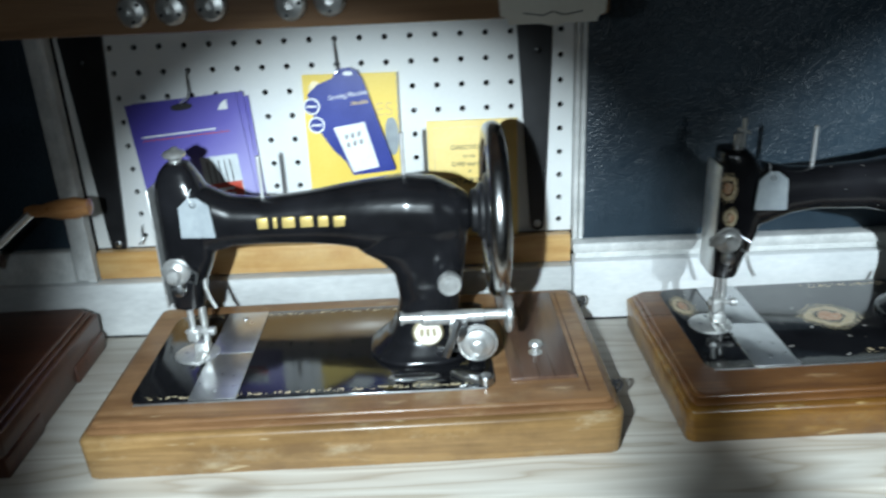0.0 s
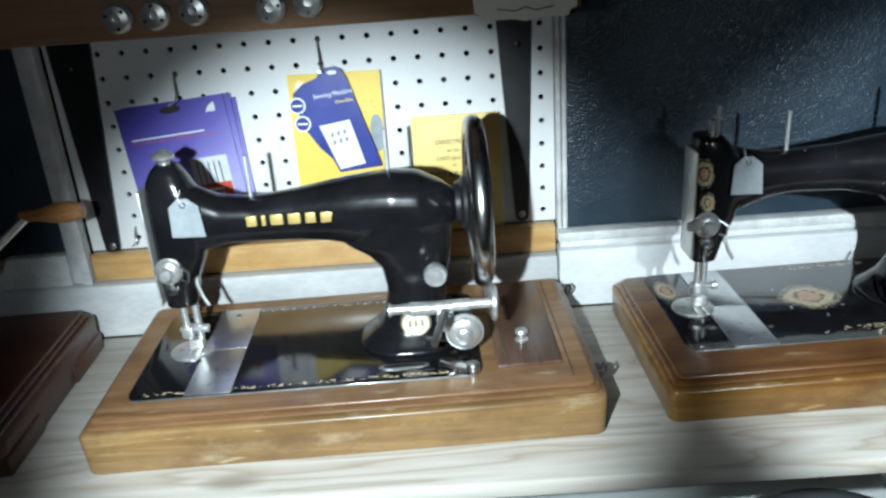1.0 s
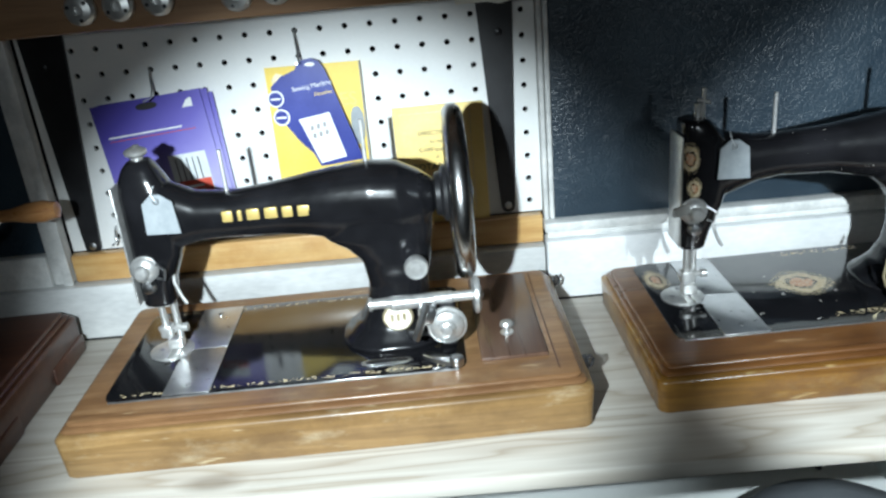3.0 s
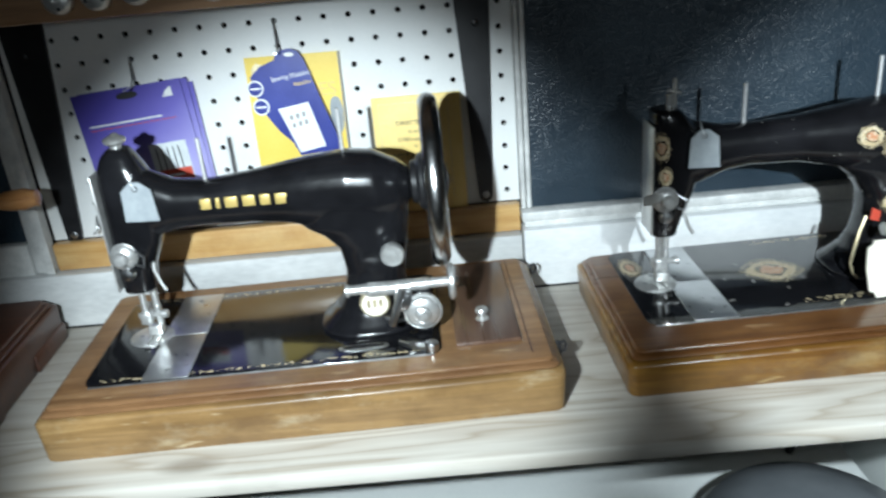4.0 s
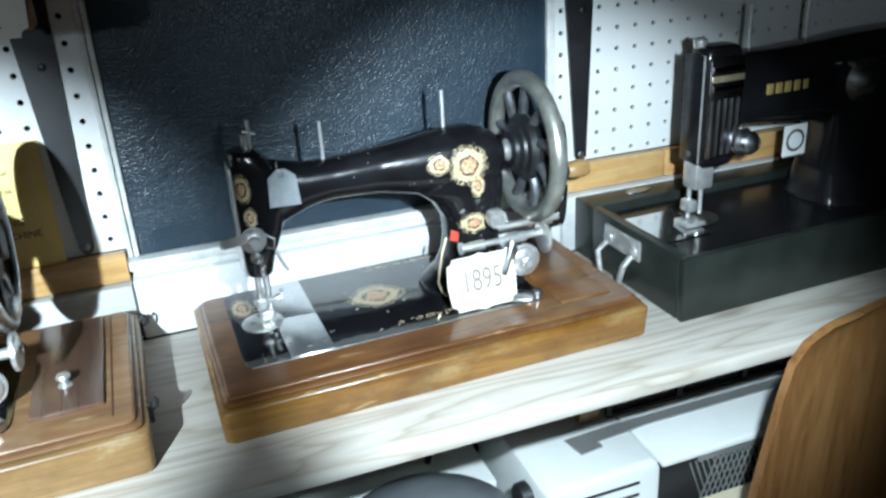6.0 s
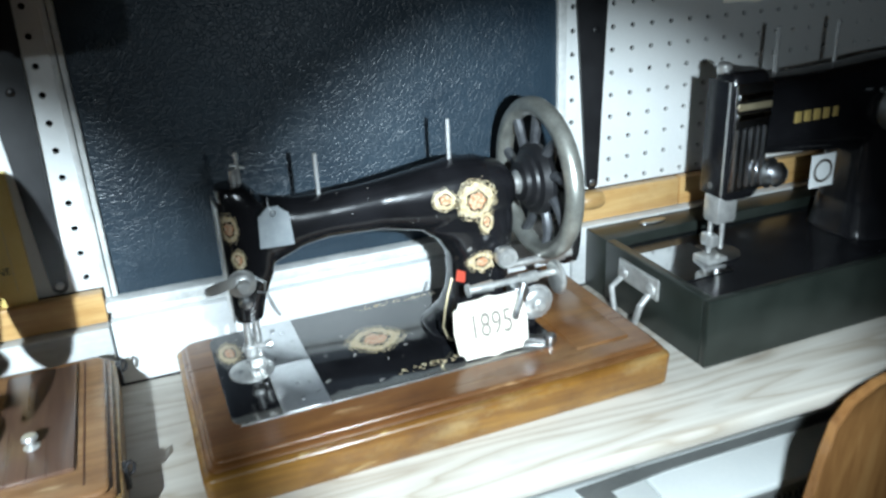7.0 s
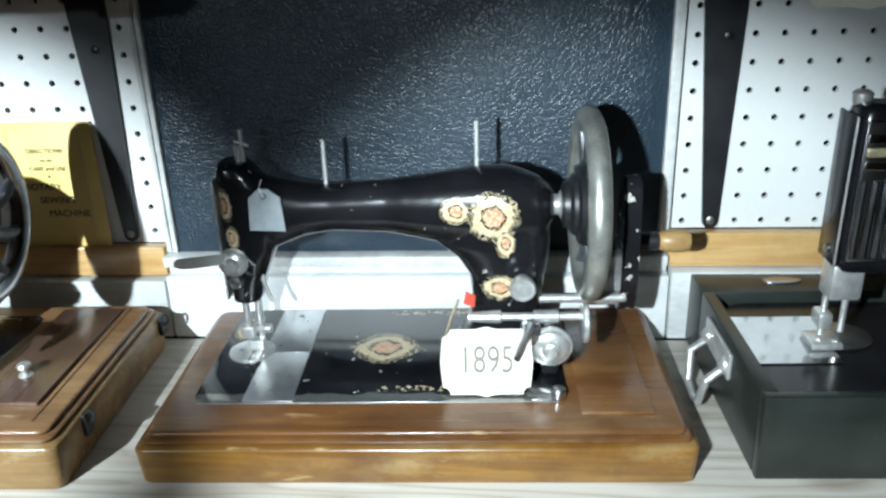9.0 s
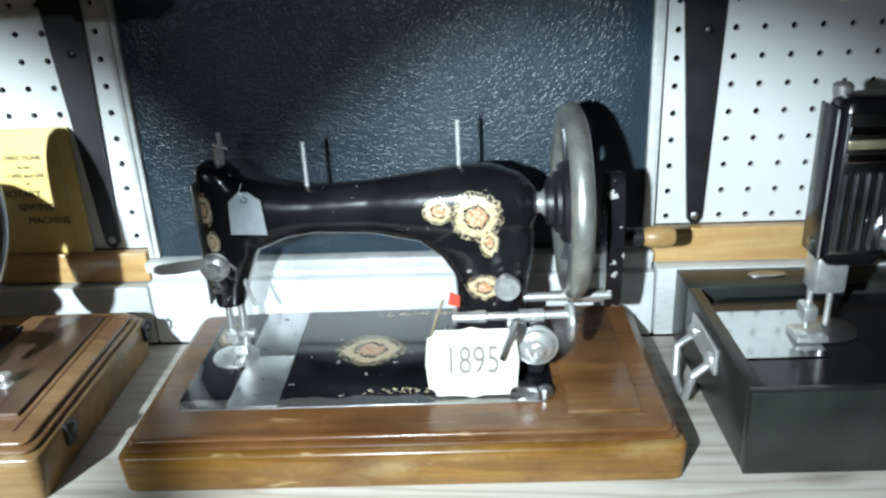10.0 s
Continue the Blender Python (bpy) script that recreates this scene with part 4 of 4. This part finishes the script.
        part("shaded_grip", bm, M_IRON, ck, "inner end of the handle, black for the crank's shade")
        bm = B()
        lathe(bm, (cx + 0.0335, wheel[1] + 0.03, hz), (1, 0, 0), [(0, 0.007), (0.003, 0.0090), (0.012, 0.0104), (0.020, 0.0104), (0.026, 0.0085), (0.028, 0.005), (0.0285, 0.0005)], 24)
        part("crank_handle", bm, M_SHADEHANDLE, ck, "turned pale wooden handle, coloured darker for shade")
    return m, bw


def swing_tag(x, y, z, where, turn, label):
    """A small card tag with a clipped top and punched hole, hung on the head."""
    tg = thing("swing_tag", where, label, "tag", "price tags", turn)
    bm = B()
    sheet(bm, [(x - 0.0140, z - 0.0165), (x + 0.0152, z - 0.0178), (x + 0.0132, z + 0.011), (x + 0.004, z + 0.0185), (x - 0.004, z + 0.0185), (x - 0.0125, z + 0.011)], y - 0.0012, y)
    part("card", bm, M_TAGPAPER, tg)
    bm = B()
    torus(bm, (x, y - 0.0014, z + 0.0125), (0, 1, 0), 0.0022, 0.0007, 1, 16, 6)
    part("eyelet", bm, M_STEEL, tg)
    bm = B()
    tube(bm, [(x, y - 0.002, z + 0.013), (x - 0.003, y - 0.001, z + 0.019), (x - 0.002, y + 0.006, z + 0.024)], 0.0004, 5)
    part("string", bm, M_WHITECARD, tg)
    return tg


ARM1 = [(0.045, 0.174, 0.100, 0.018), (0.060, 0.167, 0.104, 0.020), (0.083, 0.155, 0.1105, 0.020), (0.112, 0.152, 0.111, 0.0195), (0.150, 0.156, 0.109, 0.0205), (0.175, 0.160, 0.106, 0.023), (0.202, 0.164, 0.100, 0.027), (0.236, 0.167, 0.098, 0.031), (0.261, 0.164, 0.098, 0.031), (0.280, 0.154, 0.104, 0.026), (0.290, 0.146, 0.115, 0.018), (0.294, 0.140, 0.122, 0.010)]
HEAD1 = [(0.053, 0.018, 0.047, 0.016), (0.075, 0.018, 0.050, 0.018), (0.100, 0.018, 0.062, 0.0195), (0.130, 0.0185, 0.066, 0.0205), (0.160, 0.019, 0.064, 0.0205), (0.172, 0.021, 0.059, 0.018), (0.182, 0.026, 0.054, 0.014), (0.188, 0.032, 0.050, 0.010)]
PIL1 = [(0.000, 0.194, 0.292, 0.046), (0.003, 0.194, 0.292, 0.046), (0.007, 0.200, 0.287, 0.042), (0.018, 0.212, 0.282, 0.034), (0.035, 0.221, 0.279, 0.028), (0.055, 0.224, 0.280, 0.026), (0.078, 0.220, 0.284, 0.027), (0.092, 0.207, 0.286, 0.028), (0.102, 0.190, 0.288, 0.029), (0.115, 0.195, 0.289, 0.0295), (0.135, 0.210, 0.286, 0.029), (0.150, 0.225, 0.275, 0.024)]
ARM2 = [(0.045, 0.172, 0.098, 0.018), (0.068, 0.163, 0.105, 0.020), (0.091, 0.158, 0.1145, 0.020), (0.114, 0.157, 0.118, 0.0195), (0.161, 0.160, 0.116, 0.021), (0.198, 0.165, 0.108, 0.026), (0.239, 0.171, 0.102, 0.031), (0.261, 0.170, 0.102, 0.031), (0.284, 0.161, 0.106, 0.026), (0.293, 0.152, 0.120, 0.018), (0.297, 0.146, 0.126, 0.010)]
HEAD2 = [(0.056, 0.022, 0.047, 0.016), (0.075, 0.022, 0.052, 0.018), (0.100, 0.022, 0.063, 0.0195), (0.130, 0.022, 0.067, 0.0205), (0.160, 0.022, 0.062, 0.0205), (0.170, 0.022, 0.055, 0.019), (0.177, 0.022, 0.048, 0.017), (0.179, 0.024, 0.044, 0.014)]
PIL2 = [(0.000, 0.200, 0.298, 0.046), (0.003, 0.200, 0.298, 0.046), (0.007, 0.206, 0.293, 0.042), (0.018, 0.218, 0.289, 0.034), (0.035, 0.226, 0.287, 0.028), (0.055, 0.229, 0.288, 0.026), (0.078, 0.227, 0.291, 0.027), (0.095, 0.216, 0.294, 0.028), (0.108, 0.200, 0.295, 0.029), (0.120, 0.205, 0.294, 0.0295), (0.138, 0.215, 0.290, 0.029), (0.155, 0.230, 0.280, 0.024)]

M_JAPAN1 = japan_black("black_japan_glossy", rough=0.17)
M_BED1 = japan_black("black_japan_bed", axis="Y", border=(0.004, 0.30, 0.008, 0.158, 0.0022), rough=0.09, ior=1.75)
M_JAPAN2 = japan_black("black_japan_gilt", [(0.247, 0.136, 0.020, 0.020), (0.217, 0.141, 0.012, 0.011), (0.257, 0.113, 0.008, 0.012), (0.252, 0.073, 0.015, 0.011), (0.028, 0.146, 0.008, 0.014), (0.032, 0.118, 0.006, 0.010)], chips=0.305, rough=0.17)
M_BED2 = japan_black("black_japan_worn_bed", [(0.150, 0.088, 0.031, 0.027), (0.016, 0.125, 0.012, 0.022)], axis="Y", chips=0.315, floor=0.024, border=(0.15, 0.24, 0.020, 0.156, 0.004), rough=0.08, ior=1.6)
M_JAPAN0 = japan_black("black_japan_plain", rough=0.2)

W1 = (-0.390, -0.2475, 0.8005)
m1, bw1 = machine(W1, 1.4, ARM1, HEAD1, PIL1, (0.313, 0.083, 0.131, 0.078), M_JAPAN1, M_BED1, "glossy black sewing machine with gilt lettering and a large hand wheel", x_bed=-0.010)
bm = B()
lathe(bm, (0.249, 0.046, 0.032), (0, -1, 0), [(0, 0.0135), (0.0015, 0.0142), (0.0025, 0.013), (0.003, 0.0002)], 28)
badge = part("maker_badge", bm, M_BRASS, m1, "cream and brass oval badge")
bm = B()
sheet(bm, oval(0.249, 0.032, 0.0118, 0.0118, 2.0), 0.0424, 0.0432)
part("badge_face", bm, M_TAGWOOD, badge, "cream enamel face")
for dx in (-0.0055, 0.0, 0.0055):
    bm = B()
    box(bm, 0.2476 + dx, 0.2504 + dx, 0.0418, 0.0426, 0.0290, 0.0365, 0.0003)
    part("emblem_bar", bm, M_BRASS, badge)
WIDTHS = (0.0095, 0.0040, 0.0115, 0.0115, 0.0095, 0.0115)
for i, w in enumerate(WIDTHS):
    x = 0.1070 + sum(WIDTHS[:i]) + 0.0040 * i
    near = next(p[3] + (q[3] - p[3]) * (x - p[0]) / (q[0] - p[0]) for p, q in zip(ARM1, ARM1[1:]) if p[0] <= x <= q[0])
    bm = B()
    box(bm, x, x + w, 0.083 - near - 0.0012, 0.083 - near + 0.004, 0.1300, 0.1400, 0.0012)
    part("gilt_letter_block", bm, M_GOLD, m1)
swing_tag(0.0565, 0.0585, 0.1440, W1, 1.4, "small grey card tag hung on the black machine head")

W2 = (0.104, -0.2140, 0.7930)
m2, bw2 = machine(W2, 1.6, ARM2, HEAD2, PIL2, (0.325, 0.083, 0.136, 0.080), M_JAPAN2, M_BED2, "worn black sewing machine with gilt ornaments, spoked wheel and hand crank", crank=True)
bm = B()
loft(bm, [[(x - 0.0012, y, z - h), (x + 0.0012, y, z - h), (x + 0.0012, y, z + h), (x - 0.0012, y, z + h)] for x, y, z, h in
          ((0.030, 0.062, 0.1030, 0.0020), (0.022, 0.052, 0.1040, 0.0045), (0.010, 0.036, 0.1085, 0.0050), (0.002, 0.024, 0.1125, 0.0044), (-0.001, 0.020, 0.1140, 0.0025))])
part("take_up_lever", bm, M_PALESTEEL, m2, "bright steel take-up lever")
swing_tag(0.0640, 0.0585, 0.1435, W2, 1.6, "small grey card tag hung on the gilt machine head")
year_tag("1895", (0.3435, -0.1925, 0.8210), -16, 1.6, "cream scalloped board label with the year 1895, leaning on the machine", 0.070, 0.053)
rt = thing("ribbon_tag", (0.104, -0.214, 0.793), "red ribbon end hanging on the machine pillar", "ribbon", turn=1.6)
bm = B()
sheet(bm, [(0.222, 0.062), (0.231, 0.059), (0.232, 0.069), (0.224, 0.073)], 0.050, 0.0515)
part("ribbon", bm, M_RED, rt)
bm = B()
tube(bm, [(0.218, 0.050, 0.066), (0.212, 0.047, 0.052), (0.207, 0.044, 0.036), (0.204, 0.042, 0.022), (0.207, 0.041, 0.012), (0.212, 0.042, 0.006)], 0.0012, 8)
part("string", bm, M_BRASS, rt)

W0 = (-0.917, -0.255, 0.8035)
m0, bw0 = machine(W0, 1.5, ARM2, HEAD2, PIL2, (0.325, 0.083, 0.136, 0.080), M_JAPAN0, M_JAPAN0, "black hand-crank sewing machine with a brown wooden handle")
ck = B()
tube(ck, [(0.366, 0.10, 0.085), (0.372, 0.105, 0.098), (0.392, 0.118, 0.115), (0.408, 0.125, 0.128)], 0.0042, 10)
ck = part("crank_arm", ck, M_CHROME, m0)
bm = B()
lathe(bm, (0.404, 0.127, 0.130), (1, 0, 0.03), [(0, 0.0045), (0.006, 0.006), (0.016, 0.006), (0.034, 0.0098), (0.048, 0.0105), (0.056, 0.008), (0.060, 0.0078), (0.062, 0.0005)], 24)
part("crank_handle", bm, M_HANDLE, ck, "turned brown wooden handle")


# ---- cased machine on the right ----
case = thing("machine_case", (0.546, -0.244, 0.75), "green-black cloth covered wooden case base with steel catches", "case", turn=1.5)
CL, CD, CH = 0.46, 0.222, 0.072
for name, x0, x1, y0, y1, z1 in (("front_wall", 0, CL, 0, 0.010, CH), ("back_wall", 0, CL, CD - 0.045, CD, CH), ("end_wall", 0.0, 0.012, 0.0101, CD - 0.0451, CH), ("end_wall", CL - 0.012, CL, 0.0101, CD - 0.0451, CH), ("bottom", 0.0121, CL - 0.0121, 0.0101, CD - 0.0451, 0.02)):
    bm = B()
    box(bm, x0, x1, y0, y1, 0.0, z1, 0.0015)
    part(name, bm, M_CASE, case)
hd = B()
box(hd, -0.004, 0.0, 0.075, 0.145, 0.040, 0.064, 0.0015)
hd = part("handle_plate", hd, M_CHROME, case, "bright steel catch plate")
bm = B()
tube(bm, [(-0.006, 0.085, 0.045), (-0.018, 0.083, 0.036), (-0.022, 0.086, 0.014), (-0.020, 0.105, 0.006), (-0.020, 0.125, 0.010), (-0.017, 0.137, 0.034), (-0.006, 0.135, 0.045)], 0.0036, 10)
part("handle", bm, M_CHROME, hd, "bright steel drop handle")
for y in (0.085, 0.135):
    bm = B()
    lathe(bm, (-0.002, y, 0.050), (-1, 0, 0), [(0, 0.008), (0.004, 0.007), (0.007, 0.003), (0.0075, 0.0002)], 16)
    part("boss", bm, M_CHROME, hd)
bm = B()
plate(bm, oval(0.080, CD - 0.022, 0.018, 0.007, 2.0), CH, CH + 0.0015, 0.0005)
part("catch_plate", bm, M_STEEL, case)

W3 = (0.562, -0.231, 0.8125)
m3 = thing("sewing_machine", W3, "black and chrome cased sewing machine with a heavy pillar", "sewing machine", "sewing machines", 1.5)
bm = B()
loft(bm, [[(x, y, z) for x, y in rrect(0.0, 0.40, 0.0, 0.160, 0.02, 5)] for z in (-0.010, -0.001, 0.0)])
part("bed", bm, M_JAPAN1, m3, "glossy black bed")
bm = B()
loft(bm, [[(-0.006, y, z), (0.066, y, z), (0.066, y, z + 0.001), (-0.006, y, z + 0.001)] for y, z in ((0.050, 0.0003), (0.122, 0.0046))])
part("slide_plate", bm, M_MIRROR, m3, "polished steel slide plate")
bm = B()
plate(bm, oval(0.078, 0.094, 0.028, 0.024, 2.0, 30), 0.0013, 0.0025, 0.0006)
part("needle_plate", bm, M_STEEL, m3)
bm = B()
loft(bm, [[(x, y, z) for y, z in oval(0.086, z0, w, h, 3.2)] for x, z0, w, h in ((0.075, 0.152, 0.024, 0.040), (0.10, 0.153, 0.027, 0.040), (0.16, 0.150, 0.028, 0.042), (0.23, 0.148, 0.031, 0.047), (0.27, 0.146, 0.036, 0.052), (0.34, 0.145, 0.038, 0.055), (0.355, 0.145, 0.034, 0.050))])
loft(bm, [[(x, y, z) for x, y in oval(x0, 0.086, rx, w, 3.4)] for z, x0, rx, w in ((0.0, 0.295, 0.068, 0.050), (0.01, 0.295, 0.066, 0.046), (0.04, 0.295, 0.062, 0.040), (0.09, 0.295, 0.062, 0.038), (0.12, 0.295, 0.064, 0.038))])
loft(bm, [[(x, y, z) for x, y in oval(x0, 0.079, rx, w, 4.0)] for z, x0, rx, w in ((0.072, 0.079, 0.021, 0.014), (0.080, 0.079, 0.025, 0.017), (0.12, 0.079, 0.025, 0.018), (0.192, 0.079, 0.025, 0.018), (0.201, 0.079, 0.023, 0.016), (0.204, 0.079, 0.018, 0.012))])
cast(part("body", bm, M_JAPAN1, m3))
bm = B()
box(bm, 0.0565, 0.100, 0.0575, 0.062, 0.084, 0.194, 0.003)
cover = part("front_cover", bm, M_DARKCHROME, m3, "ribbed chrome front cover")
for i in range(5):
    bm = B()
    rod(bm, (0.0610 + 0.0085 * i, 0.0590, 0.088), (0.0610 + 0.0085 * i, 0.0590, 0.150), 0.0034, 10)
    part("rib", bm, M_DARKCHROME, cover)
for i in range(3):
    bm = B()
    box(bm, 0.058, 0.0985, 0.0550, 0.058, 0.158 + 0.010 * i, 0.165 + 0.010 * i, 0.002)
    part("band", bm, M_BRASS if i == 1 else M_MIRROR, cover)
bm = B()
box(bm, 0.0515, 0.0540, 0.064, 0.096, 0.078, 0.196, 0.001)
end_plate = part("face_plate", bm, M_JAPAN0, m3, "black enamelled face plate")
bm = B()
box(bm, 0.0505, 0.0514, 0.0615, 0.0640, 0.080, 0.196, 0.0003)
part("edge_glare", bm, M_CHROME, end_plate, "bright strip drawn as glare along the plate edge")
bm = B()
lathe(bm, (0.0514, 0.080, 0.088), (-1, 0, 0), [(0, 0.0036), (0.001, 0.0034), (0.0014, 0.0001)], 12)
part("screw", bm, M_STEEL, end_plate)
bm = B()
rod(bm, (0.074, 0.082, 0.012), (0.074, 0.082, 0.075), 0.0026, 12)
part("needle_bar", bm, M_CHROME, m3)
bm = B()
rod(bm, (0.058, 0.082, 0.010), (0.058, 0.082, 0.075), 0.0026, 12)
box(bm, 0.046, 0.072, 0.066, 0.092, 0.003, 0.009, 0.002)
box(bm, 0.050, 0.062, 0.070, 0.088, 0.020, 0.034, 0.003)
box(bm, 0.054, 0.080, 0.068, 0.092, 0.046, 0.078, 0.004)
part("presser_bar", bm, M_CHROME, m3)
bm = B()
lathe(bm, (0.106, 0.062, 0.098), (0.3, -1, 0), [(0, 0.014), (0.004, 0.016), (0.008, 0.012), (0.014, 0.013), (0.020, 0.008), (0.022, 0.001)], 24)
part("tension_dial", bm, M_STEEL, m3)
bm = B()
lathe(bm, (0.062, 0.086, 0.200), (0, 0, 1), [(0, 0.006), (0.004, 0.0075), (0.009, 0.0075), (0.011, 0.005), (0.0112, 0.0002)], 18)
part("presser_screw", bm, M_CHROME, m3)
for x in (0.135, 0.215):
    bm = B()
    rod(bm, (x, 0.095, 0.186), (x, 0.095, 0.238), 0.0020, 10)
    part("spool_pin", bm, M_SATIN, m3)
for i in range(6):
    x = 0.132 + 0.0122 * i
    bm = B()
    box(bm, x, x + (0.004 if i == 5 else 0.0088), 0.0568, 0.0600, 0.146, 0.158, 0.0012)
    part("gilt_letter_block", bm, M_GOLD, m3)
bm = B()
lathe(bm, (0.258, 0.052, 0.148), (0, -1, 0), [(0, 0.022), (0.004, 0.024), (0.008, 0.018), (0.016, 0.010), (0.018, 0.002)], 26)
box(bm, 0.235, 0.31, 0.040, 0.052, 0.166, 0.172, 0.002)
part("stitch_control", bm, M_STEEL, m3, "nickel stitch control dial")
lab = thing("card_label", W3, "white square card with a round emblem on the cased machine", "label", turn=1.5)
bm = B()
sheet(bm, rect(0.166, 0.198, 0.070, 0.106), 0.060, 0.0612)
part("card", bm, M_WHITECARD, lab)
bm = B()
torus(bm, (0.182, 0.0595, 0.088), (0, 1, 0), 0.0115, 0.0016, 0.4, 28, 6)
part("emblem_ring", bm, M_INK, lab)


# ---- under the shelf ----
heater = thing("gas_heater", (0, 0, 0), "cream enamelled heater cabinet with louvre slots", "heater")
bm = B()
box(bm, 0.386, 0.5345, -0.246, -0.04, 0.02, 0.5762, 0.010)
part("cabinet", bm, M_ENAMEL, heater)
for i in range(8):
    bm = B()
    z = 0.5575 - 0.0165 * i
    box(bm, 0.424, 0.504, -0.2475, -0.2430, z - 0.0018, z + 0.0018, 0.0008)
    part("dark_louvre_strip", bm, M_BLACKPLASTIC, heater)
bm = B()
lathe(bm, (0.387, -0.205, 0.548), (-1, 0, 0), [(0, 0.014), (0.003, 0.0175), (0.014, 0.0165), (0.017, 0.0135), (0.018, 0.001)], 26)
part("control_knob", bm, M_BLACKPLASTIC, heater, "black control knob")
bm = B()
box(bm, 0.5350, 0.95, -0.232, -0.05, 0.02, 0.5650, 0.004)
part("burner_box", bm, M_BLACKPLASTIC, heater, "black burner box")
bm = B()
box(bm, 0.590, 0.95, -0.238, -0.2325, 0.551, 0.5648, 0.001)
part("guard_rail", bm, M_GREYMETAL, heater)
for k in (-1, 1):
    for i in range(22):
        bm = B()
        x = 0.60 + 0.008 * i
        rod(bm, (x - 0.02 * k, -0.2345, 0.44), (x + 0.02 * k, -0.2345, 0.551), 0.0011, 6)
        part("guard_wire", bm, M_GREYMETAL, heater)
bm = B()
box(bm, 0.5346, 0.95, -0.2455, -0.04, 0.5655, 0.5758, 0.003)
part("top_panel", bm, M_ENAMEL, heater)
bm = B()
plate(bm, [(0.450, -0.168), (0.456, -0.200), (0.486, -0.196), (0.484, -0.186), (0.560, -0.180), (0.90, -0.180), (0.90, -0.165), (0.520, -0.164)], 0.5765, 0.5785)
part("trim_strip", bm, M_GREYMETAL, heater, "bent grey metal strip")
grille = thing("black_grille", (0, 0, 0.5765), "black slatted grille standing on the heater top", "grille")
for i in range(8):
    bm = B()
    box(bm, 0.520, 0.95, -0.142, -0.134, 0.008 + 0.012 * i, 0.013 + 0.012 * i, 0.001)
    part("slat", bm, M_SLAT, grille)
for x in (0.518, 0.62, 0.72, 0.82, 0.94):
    bm = B()
    box(bm, x, x + 0.008, -0.150, -0.1425, 0.0, 0.106, 0.001)
    part("upright", bm, M_BLACKPLASTIC, grille)
bm = B()
box(bm, 0.520, 0.95, -0.149, -0.1425, 0.0, 0.005, 0.001)
part("bottom_rail", bm, M_BLACKPLASTIC, grille)
bm = B()
box(bm, 0.480, 0.512, -0.150, -0.115, 0.5765, 0.70, 0.006)
solid("wooden_post", bm, M_CHAIRWOOD, "short brown wooden post on the heater top", "post")
low = thing("low_cupboard", (0, 0, 0), "plain white painted cupboard under the shelf", "cupboard")
bm = B()
box(bm, -1.6, 0.36, -0.155, 0.02, 0.0, 0.528, 0.004)
part("carcass", bm, M_ENAMEL, low)
bm = B()
box(bm, -1.6, 0.365, -0.165, 0.02, 0.5282, 0.545, 0.004)
part("top", bm, M_ENAMEL, low)
bm = B()
tube(bm, [(0.30, -0.10, 0.546), (0.315, -0.11, 0.60), (0.335, -0.09, 0.66), (0.34, -0.05, 0.70)], 0.0045, 8)
solid("cable", bm, M_BLACKPLASTIC, "black cable rising behind the stool", "cable")

stool = thing("round_stool", (0.250, -0.266, 0.0), "charcoal vinyl round stool pushed under the shelf", "stool")
bm = B()
lathe(bm, (0, 0, 0.508), (0, 0, 1), [(0, 0.098), (0.004, 0.106), (0.030, 0.116), (0.060, 0.113), (0.084, 0.096), (0.097, 0.062), (0.102, 0.026), (0.103, 0.001)], 48)
part("seat", bm, M_STOOL, stool)
bm = B()
torus(bm, (0, 0, 0.540), (0, 0, 1), 0.1160, 0.0022, 1, 48, 6)
part("piping", bm, M_BLACKPLASTIC, stool)
bm = B()
rod(bm, (0, 0, 0.03), (0, 0, 0.508), 0.02, 16)
part("column", bm, M_STEEL, stool)
bm = B()
lathe(bm, (0, 0, 0), (0, 0, 1), [(0, 0.17), (0.01, 0.17), (0.03, 0.03), (0.035, 0.02)], 32)
part("foot", bm, M_STEEL, stool)

chair = thing("shell_chair", (0.628, -0.41, 0.0), "brown bent plywood chair with a cream seat cushion", "chair")
bm = B()
rings = []
for z, left, right in ((0.44, -0.125, 0.22), (0.56, -0.118, 0.22), (0.65, -0.111, 0.215), (0.703, -0.103, 0.208), (0.760, -0.094, 0.198), (0.790, -0.087, 0.188), (0.808, -0.074, 0.172), (0.819, -0.052, 0.150), (0.823, -0.024, 0.120)):
    ring = []
    for i in range(13):
        u = i / 12
        ring.append((left + (right - left) * u, -0.012 * (2 * u - 1) ** 2 + 0.02 - 0.02 * (z - 0.46), z))
    for i in range(12, -1, -1):
        u = i / 12
        ring.append((left + (right - left) * u, -0.012 * (2 * u - 1) ** 2 + 0.029 - 0.02 * (z - 0.46), z))
    rings.append(ring)
loft(bm, rings)
part("backrest", bm, M_CHAIRWOOD, chair)
bm = B()
loft(bm, [[(x, y, z) for x, y in rrect(-0.12 + d, 0.21 - d, 0.032 + d, 0.165 - d, 0.05, 6)] for d, z in ((0.01, 0.466), (0.0, 0.475), (0.0, 0.502), (0.010, 0.514), (0.04, 0.520))])
part("seat_cushion", bm, M_CREAM, chair, "cream padded cushion")
bm = B()
box(bm, -0.08, 0.20, 0.012, 0.15, 0.445, 0.4655, 0.004)
part("seat", bm, M_CHAIRWOOD, chair)
for x in (-0.06, 0.18):
    for y in (0.03, 0.135):
        bm = B()
        rod(bm, (x, y, 0.0), (x, y, 0.446), 0.012, 12)
        part("leg", bm, M_STEEL, chair)
